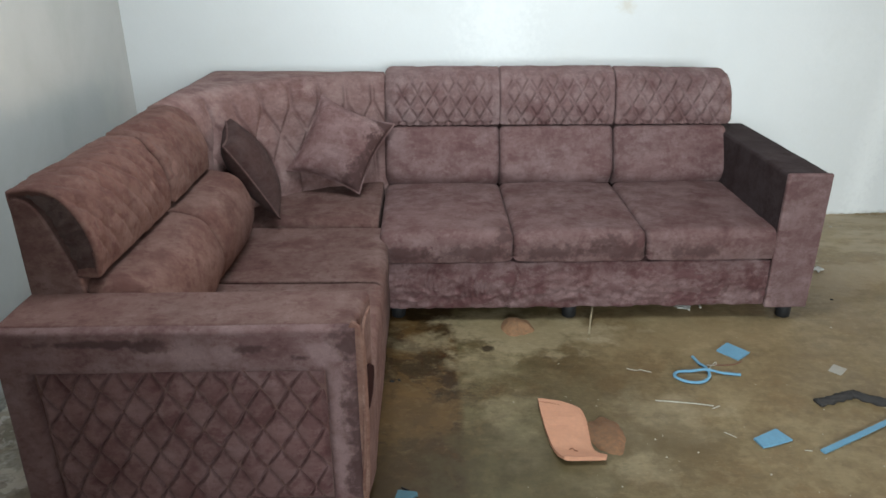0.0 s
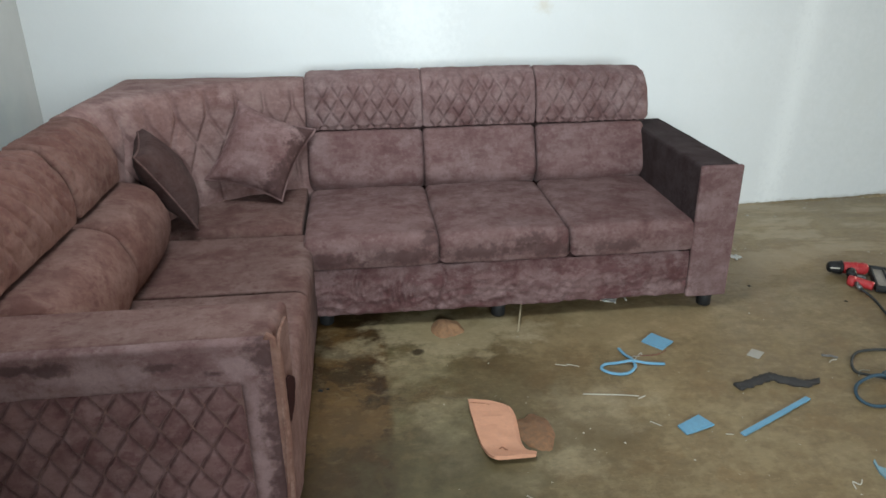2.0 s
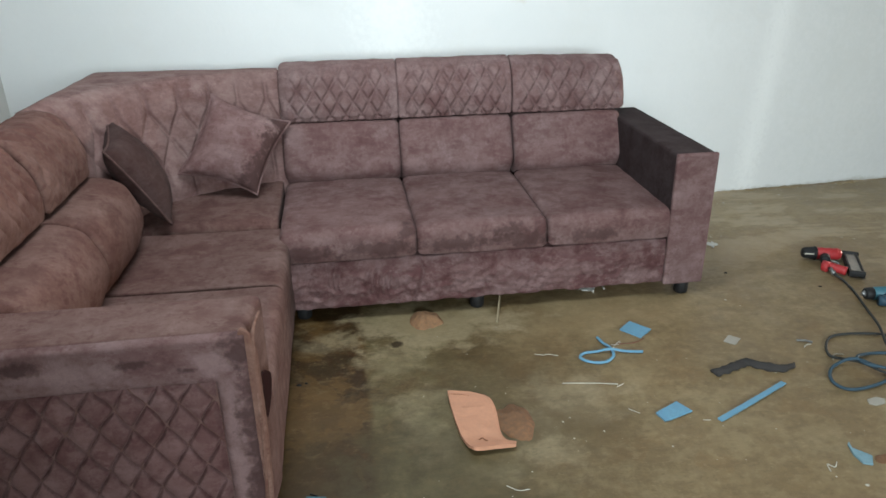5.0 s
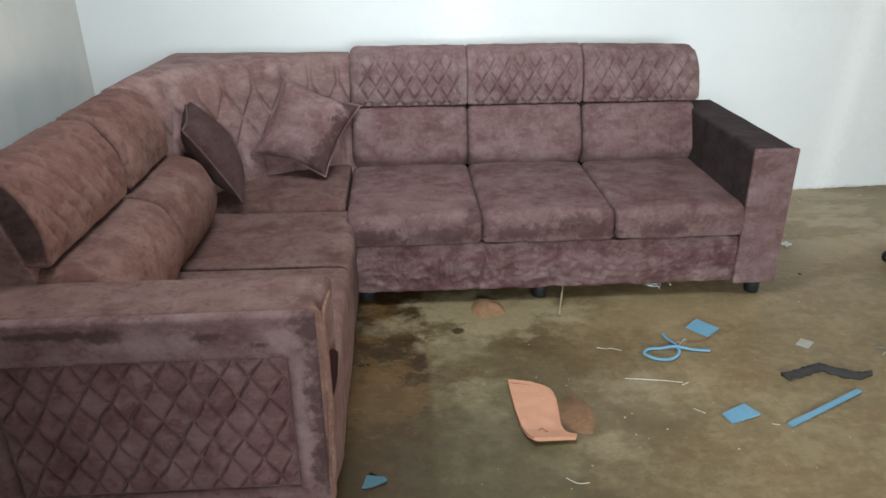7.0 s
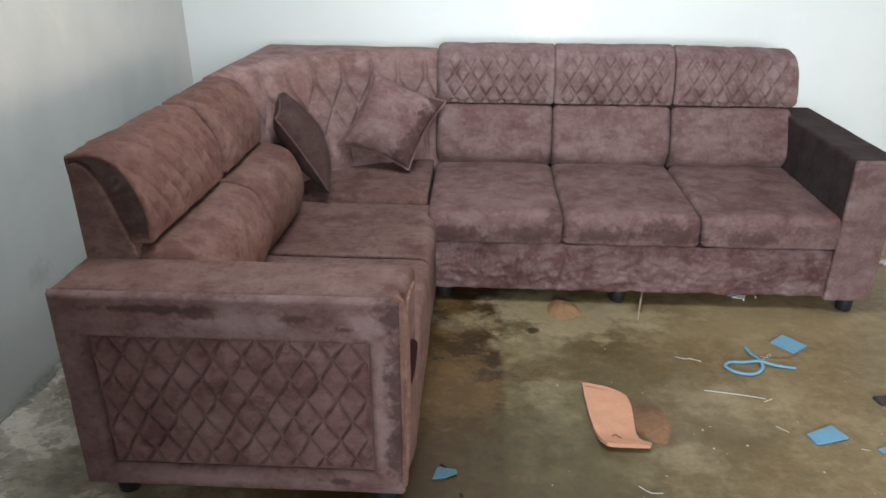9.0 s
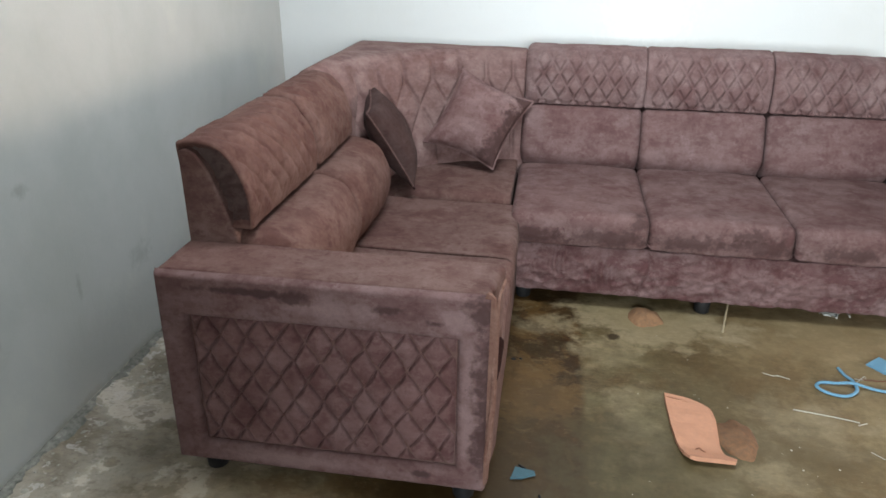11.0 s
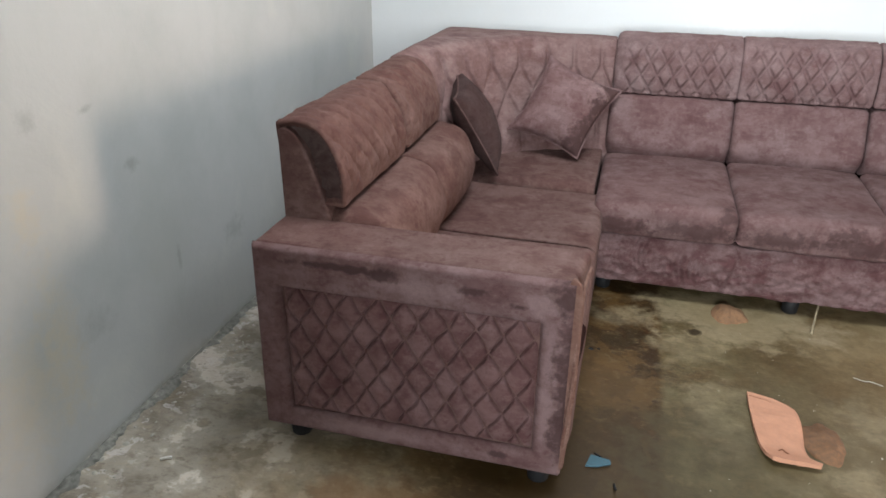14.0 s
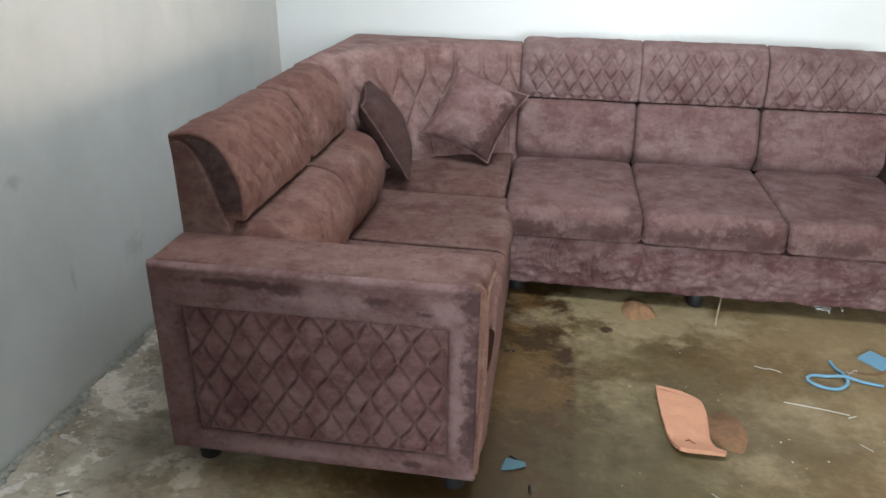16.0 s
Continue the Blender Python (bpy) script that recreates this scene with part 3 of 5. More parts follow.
def loft(loop, length, to_world, step=0.009, end=0.025, shape=None, crown=0.0, hollow=0.0):
    """A cushion or padded board: the closed outline (depth, height) drawn out along its length, its ends rounded by end.
    to_world(s, d, z): the place in the thing's space. shape(s, d, z, nd, nz): how far the skin stands out there. crown: how much fuller it is in the
    middle than at the ends."""
    pts, arc = resampled(loop, step)
    nxt, prv = np.roll(pts, -1, 0), np.roll(pts, 1, 0)
    tang = nxt - prv
    nrm = np.stack([tang[:, 1], -tang[:, 0]], 1)
    nrm /= np.maximum(np.hypot(*nrm.T), 1e-9)[:, None]
    area2 = np.sum(pts[:, 0] * nxt[:, 1] - nxt[:, 0] * pts[:, 1])
    if area2 < 0:
        nrm = -nrm
    ns = max(4, int(length / step))
    ss = np.linspace(0, length, ns + 1)
    e0, e1 = end if isinstance(end, tuple) else (end, end)
    ends = (1 - np.cos(np.linspace(0, math.pi / 2, 8)))[:-1]
    inner = ss[(ss > e0) & (ss < length - e1)]
    ss = np.concatenate([ends * e0, [e0], inner, [length - e1], length - e1 * ends[::-1]])
    n = len(pts)
    verts, faces = [], []
    for s in ss:
        d, end = (s, e0) if s < length / 2 else (length - s, e1)
        inset = end - math.sqrt(max(0, end * end - (end - min(d, end)) ** 2)) if end > 0 else 0.0
        u = 2 * s / length - 1
        for (pd, pz), (a, b) in zip(pts, nrm):
            o = crown * (1 - u * u) - inset
            if shape:
                o += shape(s, pd, pz, a, b)
            verts.append(Vector(to_world(s, pd + a * o, pz + b * o)))
    for k in range(len(ss) - 1):
        faces += [[k * n + i, k * n + (i + 1) % n, (k + 1) * n + (i + 1) % n, (k + 1) * n + i] for i in range(n)]
    # closed ends: two smaller rings and a centre
    for base, s in ((0, 0.0), ((len(ss) - 1) * n, length)):
        c = pts.mean(0)
        ring = base
        for f in (0.93, 0.75, 0.4):
            k = len(verts)
            sink = hollow * min(1.0, (1 - f) * 3.5) if s == 0 else 0.0
            pull = Vector(to_world(s + sink, *c)) - Vector(to_world(s, *c))
            for j in range(n):
                gather = 1 + (0.35 * noise.noise(Vector((j * 0.45, f, 0))) if sink else 0)
                q = verts[base + j] * f + Vector(to_world(s, *c)) * (1 - f) + pull * gather
                verts.append(q)
            faces += [[ring + i, ring + (i + 1) % n, k + (i + 1) % n, k + i] for i in range(n)]
            ring = k
        k = len(verts)
        verts.append(Vector(to_world(s + (hollow if s == 0 else 0), *c)))
        faces += [[ring + i, ring + (i + 1) % n, k] for i in range(n)]
    return verts, faces


def ruck(amount, scale, seed):
    """Uneven cloth: a displacement in metres."""
    off = Vector((seed * 3.7, seed * 1.3, seed * 2.1))
    return lambda s, d, z: amount * (noise.noise(Vector((s, d, z)) * scale + off) + 0.5 * noise.noise(Vector((s, d, z)) * scale * 2.7 + off))


def quilt(u, v, pu, pv, full, deep=0.0, wide=0.07, lean=0.0, sharp=0.55, rib=0.0):
    """Diamond quilting: padding that swells between stitched lines which cross; deep: how far the thread cuts in;
    lean: how much harder the lines that fall to the right are drawn than those that rise; rib: the tuck of cloth
    that stands up along the thread."""
    out, low = full, 0.0
    for a, k in ((v / pv + u / pu, 1 + lean), (v / pv - u / pu, 1 - lean)):
        f = a - round(a)
        out *= max(1e-4, math.sin(math.pi * abs(f))) ** (sharp * k)
        low = max(low, deep * k * math.exp(-(f / wide) ** 2))
        rise = rib * k * math.exp(-(f / 0.036) ** 2)
        low -= rise
    return out - low


# ---- the room ----
def structure(name, geo, material, label, smooth=False):
    return solo(name, geo, material, (0, 0, 0), label, "structure", kind="structure", smooth=smooth)


LEFT, RIGHT, FRONT, HIGH = -1.345, 6.0, -6.8, 3.0
BACK_L, BACK_R = 0.49, 0.86          # the back wall stands a little askew to the sofa


def floor_mesh():
    nx, ny = 150, 150
    xs = np.linspace(LEFT - 0.02, RIGHT + 0.02, nx + 1)
    ys = np.linspace(FRONT - 0.02, 0.95, ny + 1)
    verts = [Vector((x, y, 0.0025 * min(0.0, noise.noise(Vector((x * 2.3, y * 2.3, 3))) - 0.1))) for y in ys for x in xs]
    faces = [[j * (nx + 1) + i, j * (nx + 1) + i + 1, (j + 1) * (nx + 1) + i + 1, (j + 1) * (nx + 1) + i] for j in range(ny) for i in range(nx)]
    return verts, faces


structure("floor", floor_mesh(), CEMENT, "worn olive-grey cement floor with brown stains and a shade-toned strip", smooth=True)


def wall_prism(a, b, thick, z0, z1):
    """A wall over the line from a to b, thickened to its left side."""
    a, b = Vector((*a, 0)), Vector((*b, 0))
    d = (b - a).normalized()
    o = Vector((-d.y, d.x, 0)) * thick
    q = [a, b, b + o, a + o]
    return [Vector((p.x, p.y, z)) for z in (z0, z1) for p in q], [[0, 1, 2, 3], [4, 5, 6, 7], [0, 1, 5, 4], [1, 2, 6, 5], [2, 3, 7, 6], [3, 0, 4, 7]]


structure("wall_north", wall_prism((RIGHT, BACK_R), (LEFT, BACK_L), -0.2, -0.05, HIGH), WALL, "white plastered back wall behind the sofa")
structure("wall_west", wall_prism((LEFT, BACK_L + 0.2), (LEFT, FRONT - 0.2), -0.2, -0.05, HIGH), WALL_SIDE, "soiled white plastered wall with scuffs and marks, toned darker for shade")
DOOR_Y0, DOOR_Y1, DOOR_Z = -0.50, 0.50, 2.05
structure("wall_east", join(wall_prism((RIGHT, FRONT - 0.2), (RIGHT, DOOR_Y0), -0.2, -0.05, HIGH), wall_prism((RIGHT, DOOR_Y1), (RIGHT, BACK_R + 0.2), -0.2, -0.05, HIGH), wall_prism((RIGHT, DOOR_Y0), (RIGHT, DOOR_Y1), -0.2, DOOR_Z, HIGH)), WALL_UNSEEN, "plain plastered wall with a doorway")
# opening assumed for the front lamp, its height set by the shading
WIN_X0, WIN_X1, WIN_Z0, WIN_Z1 = -0.65, 1.85, 1.02, 2.42
structure("wall_south", join(wall_prism((LEFT, FRONT), (WIN_X0, FRONT), -0.2, -0.05, HIGH), wall_prism((WIN_X1, FRONT), (RIGHT, FRONT), -0.2, -0.05, HIGH), wall_prism((WIN_X0, FRONT), (WIN_X1, FRONT), -0.2, WIN_Z1, HIGH), wall_prism((WIN_X0, FRONT), (WIN_X1, FRONT), -0.2, -0.05, WIN_Z0)), WALL_UNSEEN, "unseen plain wall with a wide opening added for the front lamp")
# opening added in the unseen ceiling for the overhead lamp
LIGHT_X0, LIGHT_X1, LIGHT_Y0, LIGHT_Y1 = -0.50, 0.90, -1.90, -0.90
structure("ceiling", join(box(LEFT - 0.2, LIGHT_X0, FRONT - 0.2, 1.1, HIGH, HIGH + 0.15), box(LIGHT_X1, RIGHT + 0.2, FRONT - 0.2, 1.1, HIGH, HIGH + 0.15), box(LIGHT_X0, LIGHT_X1, FRONT - 0.2, LIGHT_Y0, HIGH, HIGH + 0.15), box(LIGHT_X0, LIGHT_X1, LIGHT_Y1, 1.1, HIGH, HIGH + 0.15)), CEILING, "unseen plain ceiling with an opening added for the overhead lamp")
# unseen blocker added to shade the arm and left side from the front lamp
structure("wall_partition", box(LEFT, 0.08, -4.05, -3.90, -0.05, HIGH), WALL_UNSEEN, "unseen partition added to keep front light off the arm")
structure("ground", box(-30, 30, -30, 30, -0.30, -0.06), YARD, "bare sunlit earth outside the room")


def fillet(a, b, wide, high, seed, steps=220):
    """A broken ridge of cement droppings where a wall meets the floor, with a crack along the wall."""
    a, b = Vector((*a, 0)), Vector((*b, 0))
    d = (b - a).normalized()
    o = Vector((d.y, -d.x, 0))
    across = ((-0.1, -0.4), (0.10, -0.4), (0.18, 0.75), (0.40, 1.0), (0.62, 0.8), (0.84, 0.75), (0.95, 0.1), (1.0, -0.4))
    verts, faces = [], []
    for k in range(steps + 1):
        p = a.lerp(b, k / steps)
        t = (b - a).length * k / steps
        f = 0.62 + 0.9 * noise.noise(Vector((t * 5, seed, 0))) + 0.5 * noise.noise(Vector((t * 17, seed, 4)))
        w, h = wide * max(0.22, f) * (1 + 0.25 * noise.noise(Vector((t * 60, seed, 2)))), high * max(0.15, f)
        for u, z in across:
            lump = 1 + 0.9 * noise.noise(Vector((t * 38, u * 4, seed)))
            verts.append(p + o * w * u + Vector((0, 0, h * z * (lump if z > 0 else 1))))
    m = len(across)
    for k in range(steps):
        faces += [[k * m + j, k * m + j + 1, (k + 1) * m + j + 1, (k + 1) * m + j] for j in range(m - 1)]
    return verts, faces


structure("cement_edge_west", fillet((LEFT, FRONT + 2.6), (LEFT, BACK_L - 0.02), 0.058, 0.013, 2, 900), CEMENT_EDGE, "rough cement droppings along the wall's foot", smooth=True)
structure("cement_edge_north", fillet((LEFT + 0.02, BACK_L), (RIGHT - 0.02, BACK_R), 0.035, 0.010, 7, 900), CEMENT, "rough cement droppings along the wall's foot", smooth=True)


# ---- the corner sofa, in three units ----
SEAT, PITCH = 0.43, 0.566
LEGS = disc_post(0.031, 0.034, 0.0, 0.075)


def seat_loop(depth_back, depth_front, top_back, top_front, low):
    """Outline of a seat cushion, from its back to its rounded front."""
    return rounded([(depth_back, low), (depth_front, low), (depth_front - 0.004, top_front), (depth_back, top_back)], [0.02, 0.013, 0.048, 0.03], 9)


def upper_loop(top):
    """Outline of a head cushion: depth from the back of the sofa, height."""
    k = top - 0.975
    return rounded([(0.03, 0.715), (0.198, 0.712), (0.205, 0.79), (0.182, 0.895 + k), (0.135, 0.962 + k), (0.05, 0.985 + k), (0.015, 0.955 + k)], [0.01, 0.014, 0.06, 0.06, 0.05, 0.04, 0.03], 6)


def end_loop():
    """Outline of the two-seater's head cushions, whose cover folds sharply over the board at the back."""
    return rounded([(0.02, 0.712), (0.194, 0.706), (0.199, 0.79), (0.170, 0.885), (0.118, 0.948), (0.055, 0.962), (-0.004, 0.950), (-0.004, 0.93)], [0.01, 0.014, 0.06, 0.06, 0.05, 0.03, 0.006, 0.004], 6)


def lower_loop(front=0.285, top_front=0.205, base=0.40, belly=0.02):
    return rounded([(0.06, base), (front - 0.050, base), (front + belly, base + 0.078), (front + belly * 0.6 - 0.035, base + 0.20), (top_front, 0.705), (0.06, 0.710)], [0.02, 0.03, 0.05, 0.06, 0.016, 0.02], 6)


def roll_loop():
    """The full, round lower cushion of the two-seater."""
    return rounded([(0.10, 0.375), (0.265, 0.372), (0.335, 0.45), (0.345, 0.56), (0.29, 0.664), (0.205, 0.688), (0.10, 0.690)], [0.02, 0.05, 0.09, 0.09, 0.09, 0.04, 0.02], 7)


def build_three_seater():
    ox, oy = 0.0, 0.28
    sofa = thing("three_seat_sofa_unit", (ox, oy, 0), "mauve velvet three-seat sofa section with quilted head cushions", "sofa", "corner sofa units")
    back = lambda x0: (lambda s, d, z: (x0 + s, -d, z))
    # plinth
    hem = ruck(0.006, 9.0, 4)
    fine = ruck(0.0050, 26.0, 9)
    front = 0.888
    loop = rounded([(0.02, 0.066), (front, 0.066), (front + 0.006, 0.18), (front - 0.004, 0.281), (0.02, 0.281)], 0.010, 4)

    def plinth(s, d, z, nd, nz):
        o = hem(s, d, z) + fine(s * 0.8, d, z * 1.6)
        folds = 0.012 * math.exp(-((s - 0.215) / 0.035) ** 2 - ((z - 0.22) / 0.06) ** 2) * math.sin(s * 330 - 900 * (z - 0.20) ** 2)
        folds += 0.011 * math.exp(-((s - 0.40) / 0.07) ** 2 - ((z - 0.17) / 0.05) ** 2) * math.sin(s * 260 - 700 * (z - 0.16) ** 2)
        folds -= 0.012 * math.exp(-((s - 0.572 + 0.02 * math.sin(z * 22)) / 0.006) ** 2)
        folds += 0.010 * math.exp(-((z - 0.13) / 0.05) ** 2) * noise.noise(Vector((s * 34, z * 46, 2)))
        if nz < -0.6:
            o += 0.008 * noise.noise(Vector((s * 7, 1, 5)))
        return o + (folds if nd > 0.5 else 0)
    part("plinth", loft(loop, 1.690, back(0.0), 0.0055, 0.006, plinth), VELVET_CRUSHED, sofa, "wrinkled velvet plinth")
    # back board
    part("back_board", loft(rounded([(0.0, 0.07), (0.10, 0.07), (0.085, 0.94), (0.0, 0.94)], 0.02), 1.68, back(0.0), 0.03, 0.015), VELVET, sofa)
    warp = ruck(0.004, 9.0, 17)
    for i in range(3):
        r1, r2, r3 = ruck(0.004, 6.0, i + 1), ruck(0.0035, 7.0, i + 11), ruck(0.003, 7.0, i + 21)
        x0 = i * PITCH - (0.0 if i else -0.004)

        def seat(s, d, z, nd, nz, r=r1):
            u = 2 * s / PITCH - 1
            dip = 0.010 * (1 - u * u) * max(nz, 0)
            tuck = -0.006 * max(nd, 0) * math.exp(-((z - 0.30) / 0.02) ** 2) - 0.010 * abs(u) ** 9 * max(nd, 0)
            tuck += 0.0035 * math.sin(38 * (abs(u) * 1.6 + (z - 0.30) * 6)) * abs(u) ** 6 * max(nd, 0)
            return r(s, d, z) + dip + tuck + 0.0022 * noise.noise(Vector((s * 30, z * 36, d * 20))) * max(nd, 0.25)
        part("seat_cushion", loft(seat_loop(0.24, 0.908, SEAT + 0.004, SEAT - 0.012, 0.291), PITCH - 0.004, back(x0 + 0.002), 0.009, 0.027, seat, 0.004), VELVET_SEAT, sofa)

        def lower(s, d, z, nd, nz, r=r2):
            u = 2 * s / PITCH - 1
            pinch = 0.016 * abs(u) ** 7 * math.exp(-((z - 0.44) / 0.05) ** 2)
            return r(s, d, z) + (0.014 * (1 - u * u) - pinch) * max(nd, 0)
        part("lower_back_cushion", loft(lower_loop(0.278, 0.200), PITCH - 0.004, back(x0 + 0.002), 0.010, 0.030, lower), VELVET, sofa)
        loop, end = upper_loop(0.972), ((0.040, 0.014), (0.014, 0.014), (0.014, 0.030))[i]
        u0, v0 = ((0.309, 0.857), (0.178, 0.868), (0.192, 0.862))[i]
        long = PITCH - 0.003 + (0.018 if i == 2 else 0.0)

        def upper(s, d, z, nd, nz, r=r3, u0=u0, v0=v0, long=long):
            # quilting on the face that looks into the room
            face = min(1.0, max(0.0, (nd - 0.05) / 0.3)) * min(1.0, max(0.0, (z - 0.708) / 0.022)) * min(1.0, max(0.0, (s - 0.018) / 0.02)) * min(1.0, max(0.0, (long - 0.020 - s) / 0.02))
            fade = min(1.0, max(0.15, (0.968 - z) / 0.04)) * min(1.0, max(0.3, (s + 0.03) / 0.09)) * min(1.0, max(0.3, (long + 0.03 - s) / 0.09))
            return r(s, d, z) * 0.9 + 0.0035 * noise.noise(Vector((s * 24, z * 10, i * 3.0))) * max(nz, 0) - ((0.014 * s / long + 0.062 - 0.062 * math.sqrt(max(0.0, 1 - min(1.0, max(0.0, (s - long + 0.066) / 0.066)) ** 2))) * max(nz, 0) if i == 2 else 0.0) + face * fade * quilt(s - u0 + warp(s, 0, z), z - v0 + warp(z, 1, s), 0.0745, 0.117, 0.0120, 0.0130, 0.115, 0.0, 0.34, 0.0095) - 0.004 * math.exp(-((z - 0.728) / 0.006) ** 2) * face
        part("head_cushion", loft(loop, long, back(x0 + 0.003), 0.0027, end, upper), VELVET_QUILT, sofa, "head cushion quilted in diamonds")
    # right arm
    arm = ruck(0.0022, 6.0, 31)
    aloop = rounded([(0.0, 0.066), (0.893, 0.066), (0.895, 0.667), (0.0, 0.676)], [0.02, 0.012, 0.016, 0.02], 5)
    slant = lambda s, d, z: (1.675 + s + 0.004 * (0.67 - z), -d, z)
    part("armrest", loft(aloop, 0.182, slant, 0.012, 0.013, lambda s, d, z, a, b: arm(s, d, z)), VELVET_SHADED, sofa, "arm in mauve velvet with its shade in the colour")
    part("arm_front", loft(rounded([(0.888, 0.064), (0.912, 0.064), (0.912, 0.671), (0.888, 0.671)], 0.009, 5), 0.186, lambda s, d, z: slant(s - 0.002, d, z), 0.007, 0.009, lambda s, d, z, a, b: arm(s, d, z) * 0.5), VELVET, sofa)
    for x, y in ((0.075, -0.815), (0.835, -0.835), (1.79, -0.86), (0.08, -0.08), (0.86, -0.08), (1.79, -0.08)):
        part("leg", LEGS, BLACK_PLASTIC, sofa, "short black plastic foot", at=(x, y, 0))
    return sofa


def build_two_seater():
    """Runs towards the camera along the side wall; depth is counted from its back."""
    ox, oy = -0.85, -1.83
    sofa = thing("two_seat_sofa_unit", (ox, oy, 0), "mauve velvet two-seat sofa section with a diamond-quilted arm", "sofa", "corner sofa units")
    side = lambda y0: (lambda s, d, z: (d, y0 + s, z))
    hem = ruck(0.003, 9.0, 51)
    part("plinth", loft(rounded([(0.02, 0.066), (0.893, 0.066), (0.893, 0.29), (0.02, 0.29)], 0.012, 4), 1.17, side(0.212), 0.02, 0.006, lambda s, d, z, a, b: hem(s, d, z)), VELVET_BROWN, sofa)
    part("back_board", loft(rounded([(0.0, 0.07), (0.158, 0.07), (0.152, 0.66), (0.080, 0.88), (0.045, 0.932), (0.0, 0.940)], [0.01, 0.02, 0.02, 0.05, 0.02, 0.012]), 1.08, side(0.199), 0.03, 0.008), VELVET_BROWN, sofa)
    for i, (y0, y1) in enumerate(((0.205, 0.820), (0.820, 1.374))):
        r = ruck(0.003, 5.0, 61 + i)
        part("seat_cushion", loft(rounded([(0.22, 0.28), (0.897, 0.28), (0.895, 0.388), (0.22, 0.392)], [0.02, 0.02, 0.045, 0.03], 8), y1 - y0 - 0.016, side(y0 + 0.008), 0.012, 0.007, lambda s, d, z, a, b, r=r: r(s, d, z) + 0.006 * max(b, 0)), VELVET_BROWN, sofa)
    for i, (y0, y1) in enumerate(((0.200, 0.790), (0.790, 1.290))):
        r, q = ruck(0.0045, 6.0, 71 + i), ruck(0.004, 6.0, 81 + i)
        w = y1 - y0

        def lower(s, d, z, nd, nz, r=r, w=w):
            u = 2 * s / w - 1
            pull = 0.0025 * math.sin(70 * s + 25 * z) * math.exp(-min(s, w - s) / 0.06)
            return r(s, d, z) + (0.020 * (1 - u * u) + pull) * max(nd, 0)
        part("lower_back_cushion", loft(roll_loop(), w - 0.004 + 0.05 * i, side(y0 + 0.002), 0.011, (0.05, 0.024) if i == 0 else (0.020, 0.085), lower), VELVET_ROLL, sofa)

        def upper(s, d, z, nd, nz, r=q, w=w, i=i):
            face = min(1.0, max(0.0, (nd - 0.0) / 0.3)) * (0.68 if i == 0 else 0.32) * min(1.0, max(0.0, (z - 0.725) / 0.04)) * min(1.0, max(0.0, (s - 0.006) / 0.03))
            wr = (0.006 * noise.noise(Vector((s * 13 + z * 9, z * 20, d * 26 + i))) + 0.0045 * noise.noise(Vector((s * 34 - z * 22, z * 30 + s * 12, d * 30 + i)))) * (0.5 + 1.3 * math.exp(-s / 0.09)) * min(1.0, max(0.0, s / 0.035))
            return r(s, d, z) + wr * max(nd, nz, 0) + face * quilt(s + 3.0 * r(z, s, d), z - 0.714 - 0.8 * d + 2.0 * r(d, z, s), 0.0752, 0.134, 0.0080, 0.0030, 0.06, 0.55, 0.45)
        part("head_cushion", loft(end_loop(), w - 0.012, side(y0 + (0.002 if i == 0 else 0.010)), 0.0042, (0.009, 0.030) if i == 0 else (0.022, 0.075), upper, hollow=0.045 if i == 0 else 0.0), VELVET_ROLL, sofa, "head cushion with soft diamond quilting")
    part("end_gusset", gusset(end_loop(), lambda s, d, z: (d, 0.206 + s, z), 0.93, 0.016, 7), VELVET_RECESS, sofa, "dark crumpled velvet gusset closing the cushion's end")
    part("end_gusset", gusset(roll_loop(), lambda s, d, z: (d, 0.204 + s, z), 0.86, 0.010, 3), VELVET_RECESS, sofa, "dark crumpled velvet gusset closing the cushion's end")
    # arm with its framed quilted panel towards the room's opening
    arm = ruck(0.0020, 5.0, 91)
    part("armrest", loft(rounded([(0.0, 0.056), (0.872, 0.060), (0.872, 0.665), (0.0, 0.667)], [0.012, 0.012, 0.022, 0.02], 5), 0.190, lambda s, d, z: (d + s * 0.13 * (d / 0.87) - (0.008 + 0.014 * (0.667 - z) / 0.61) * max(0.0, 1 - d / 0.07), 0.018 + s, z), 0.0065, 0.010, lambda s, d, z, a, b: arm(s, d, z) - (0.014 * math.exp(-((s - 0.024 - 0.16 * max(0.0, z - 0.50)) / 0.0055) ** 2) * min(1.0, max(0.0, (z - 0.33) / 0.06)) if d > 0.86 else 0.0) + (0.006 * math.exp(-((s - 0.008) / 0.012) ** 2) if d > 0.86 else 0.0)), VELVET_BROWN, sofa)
    X0, X1, Z0, Z1 = 0.072, 0.794, 0.128, 0.540
    part("arm_face", arm_face(0.873, 0.057, 0.667, X0, X1, Z0, Z1), VELVET_ARM, sofa, "arm face with dark brushed nap at its edge")
    part("quilted_panel", quilted_panel(X0, X1, Z0, Z1), VELVET_PANEL, sofa, "diamond-quilted velvet arm panel")
    welt = ruck(0.0025, 12.0, 141)
    part("corner_welt", loft(rounded([(0.858, 0.075), (0.886, 0.075), (0.896, 0.30), (0.897, 0.58), (0.888, 0.660), (0.866, 0.680), (0.858, 0.660)], 0.010, 4), 0.046, lambda s, d, z: (d, 0.004 + s * (0.55 + 0.45 * min(1.0, max(0.0, (z - 0.08) / 0.35))) * min(1.0, max(0.35, (0.70 - z) / 0.10)) + 0.004 * math.sin(z * 9), z), 0.008, 0.008, lambda s, d, z, a, b: welt(s, d, z)), VELVET_WELT, sofa, "folded velvet welt down the arm's corner")
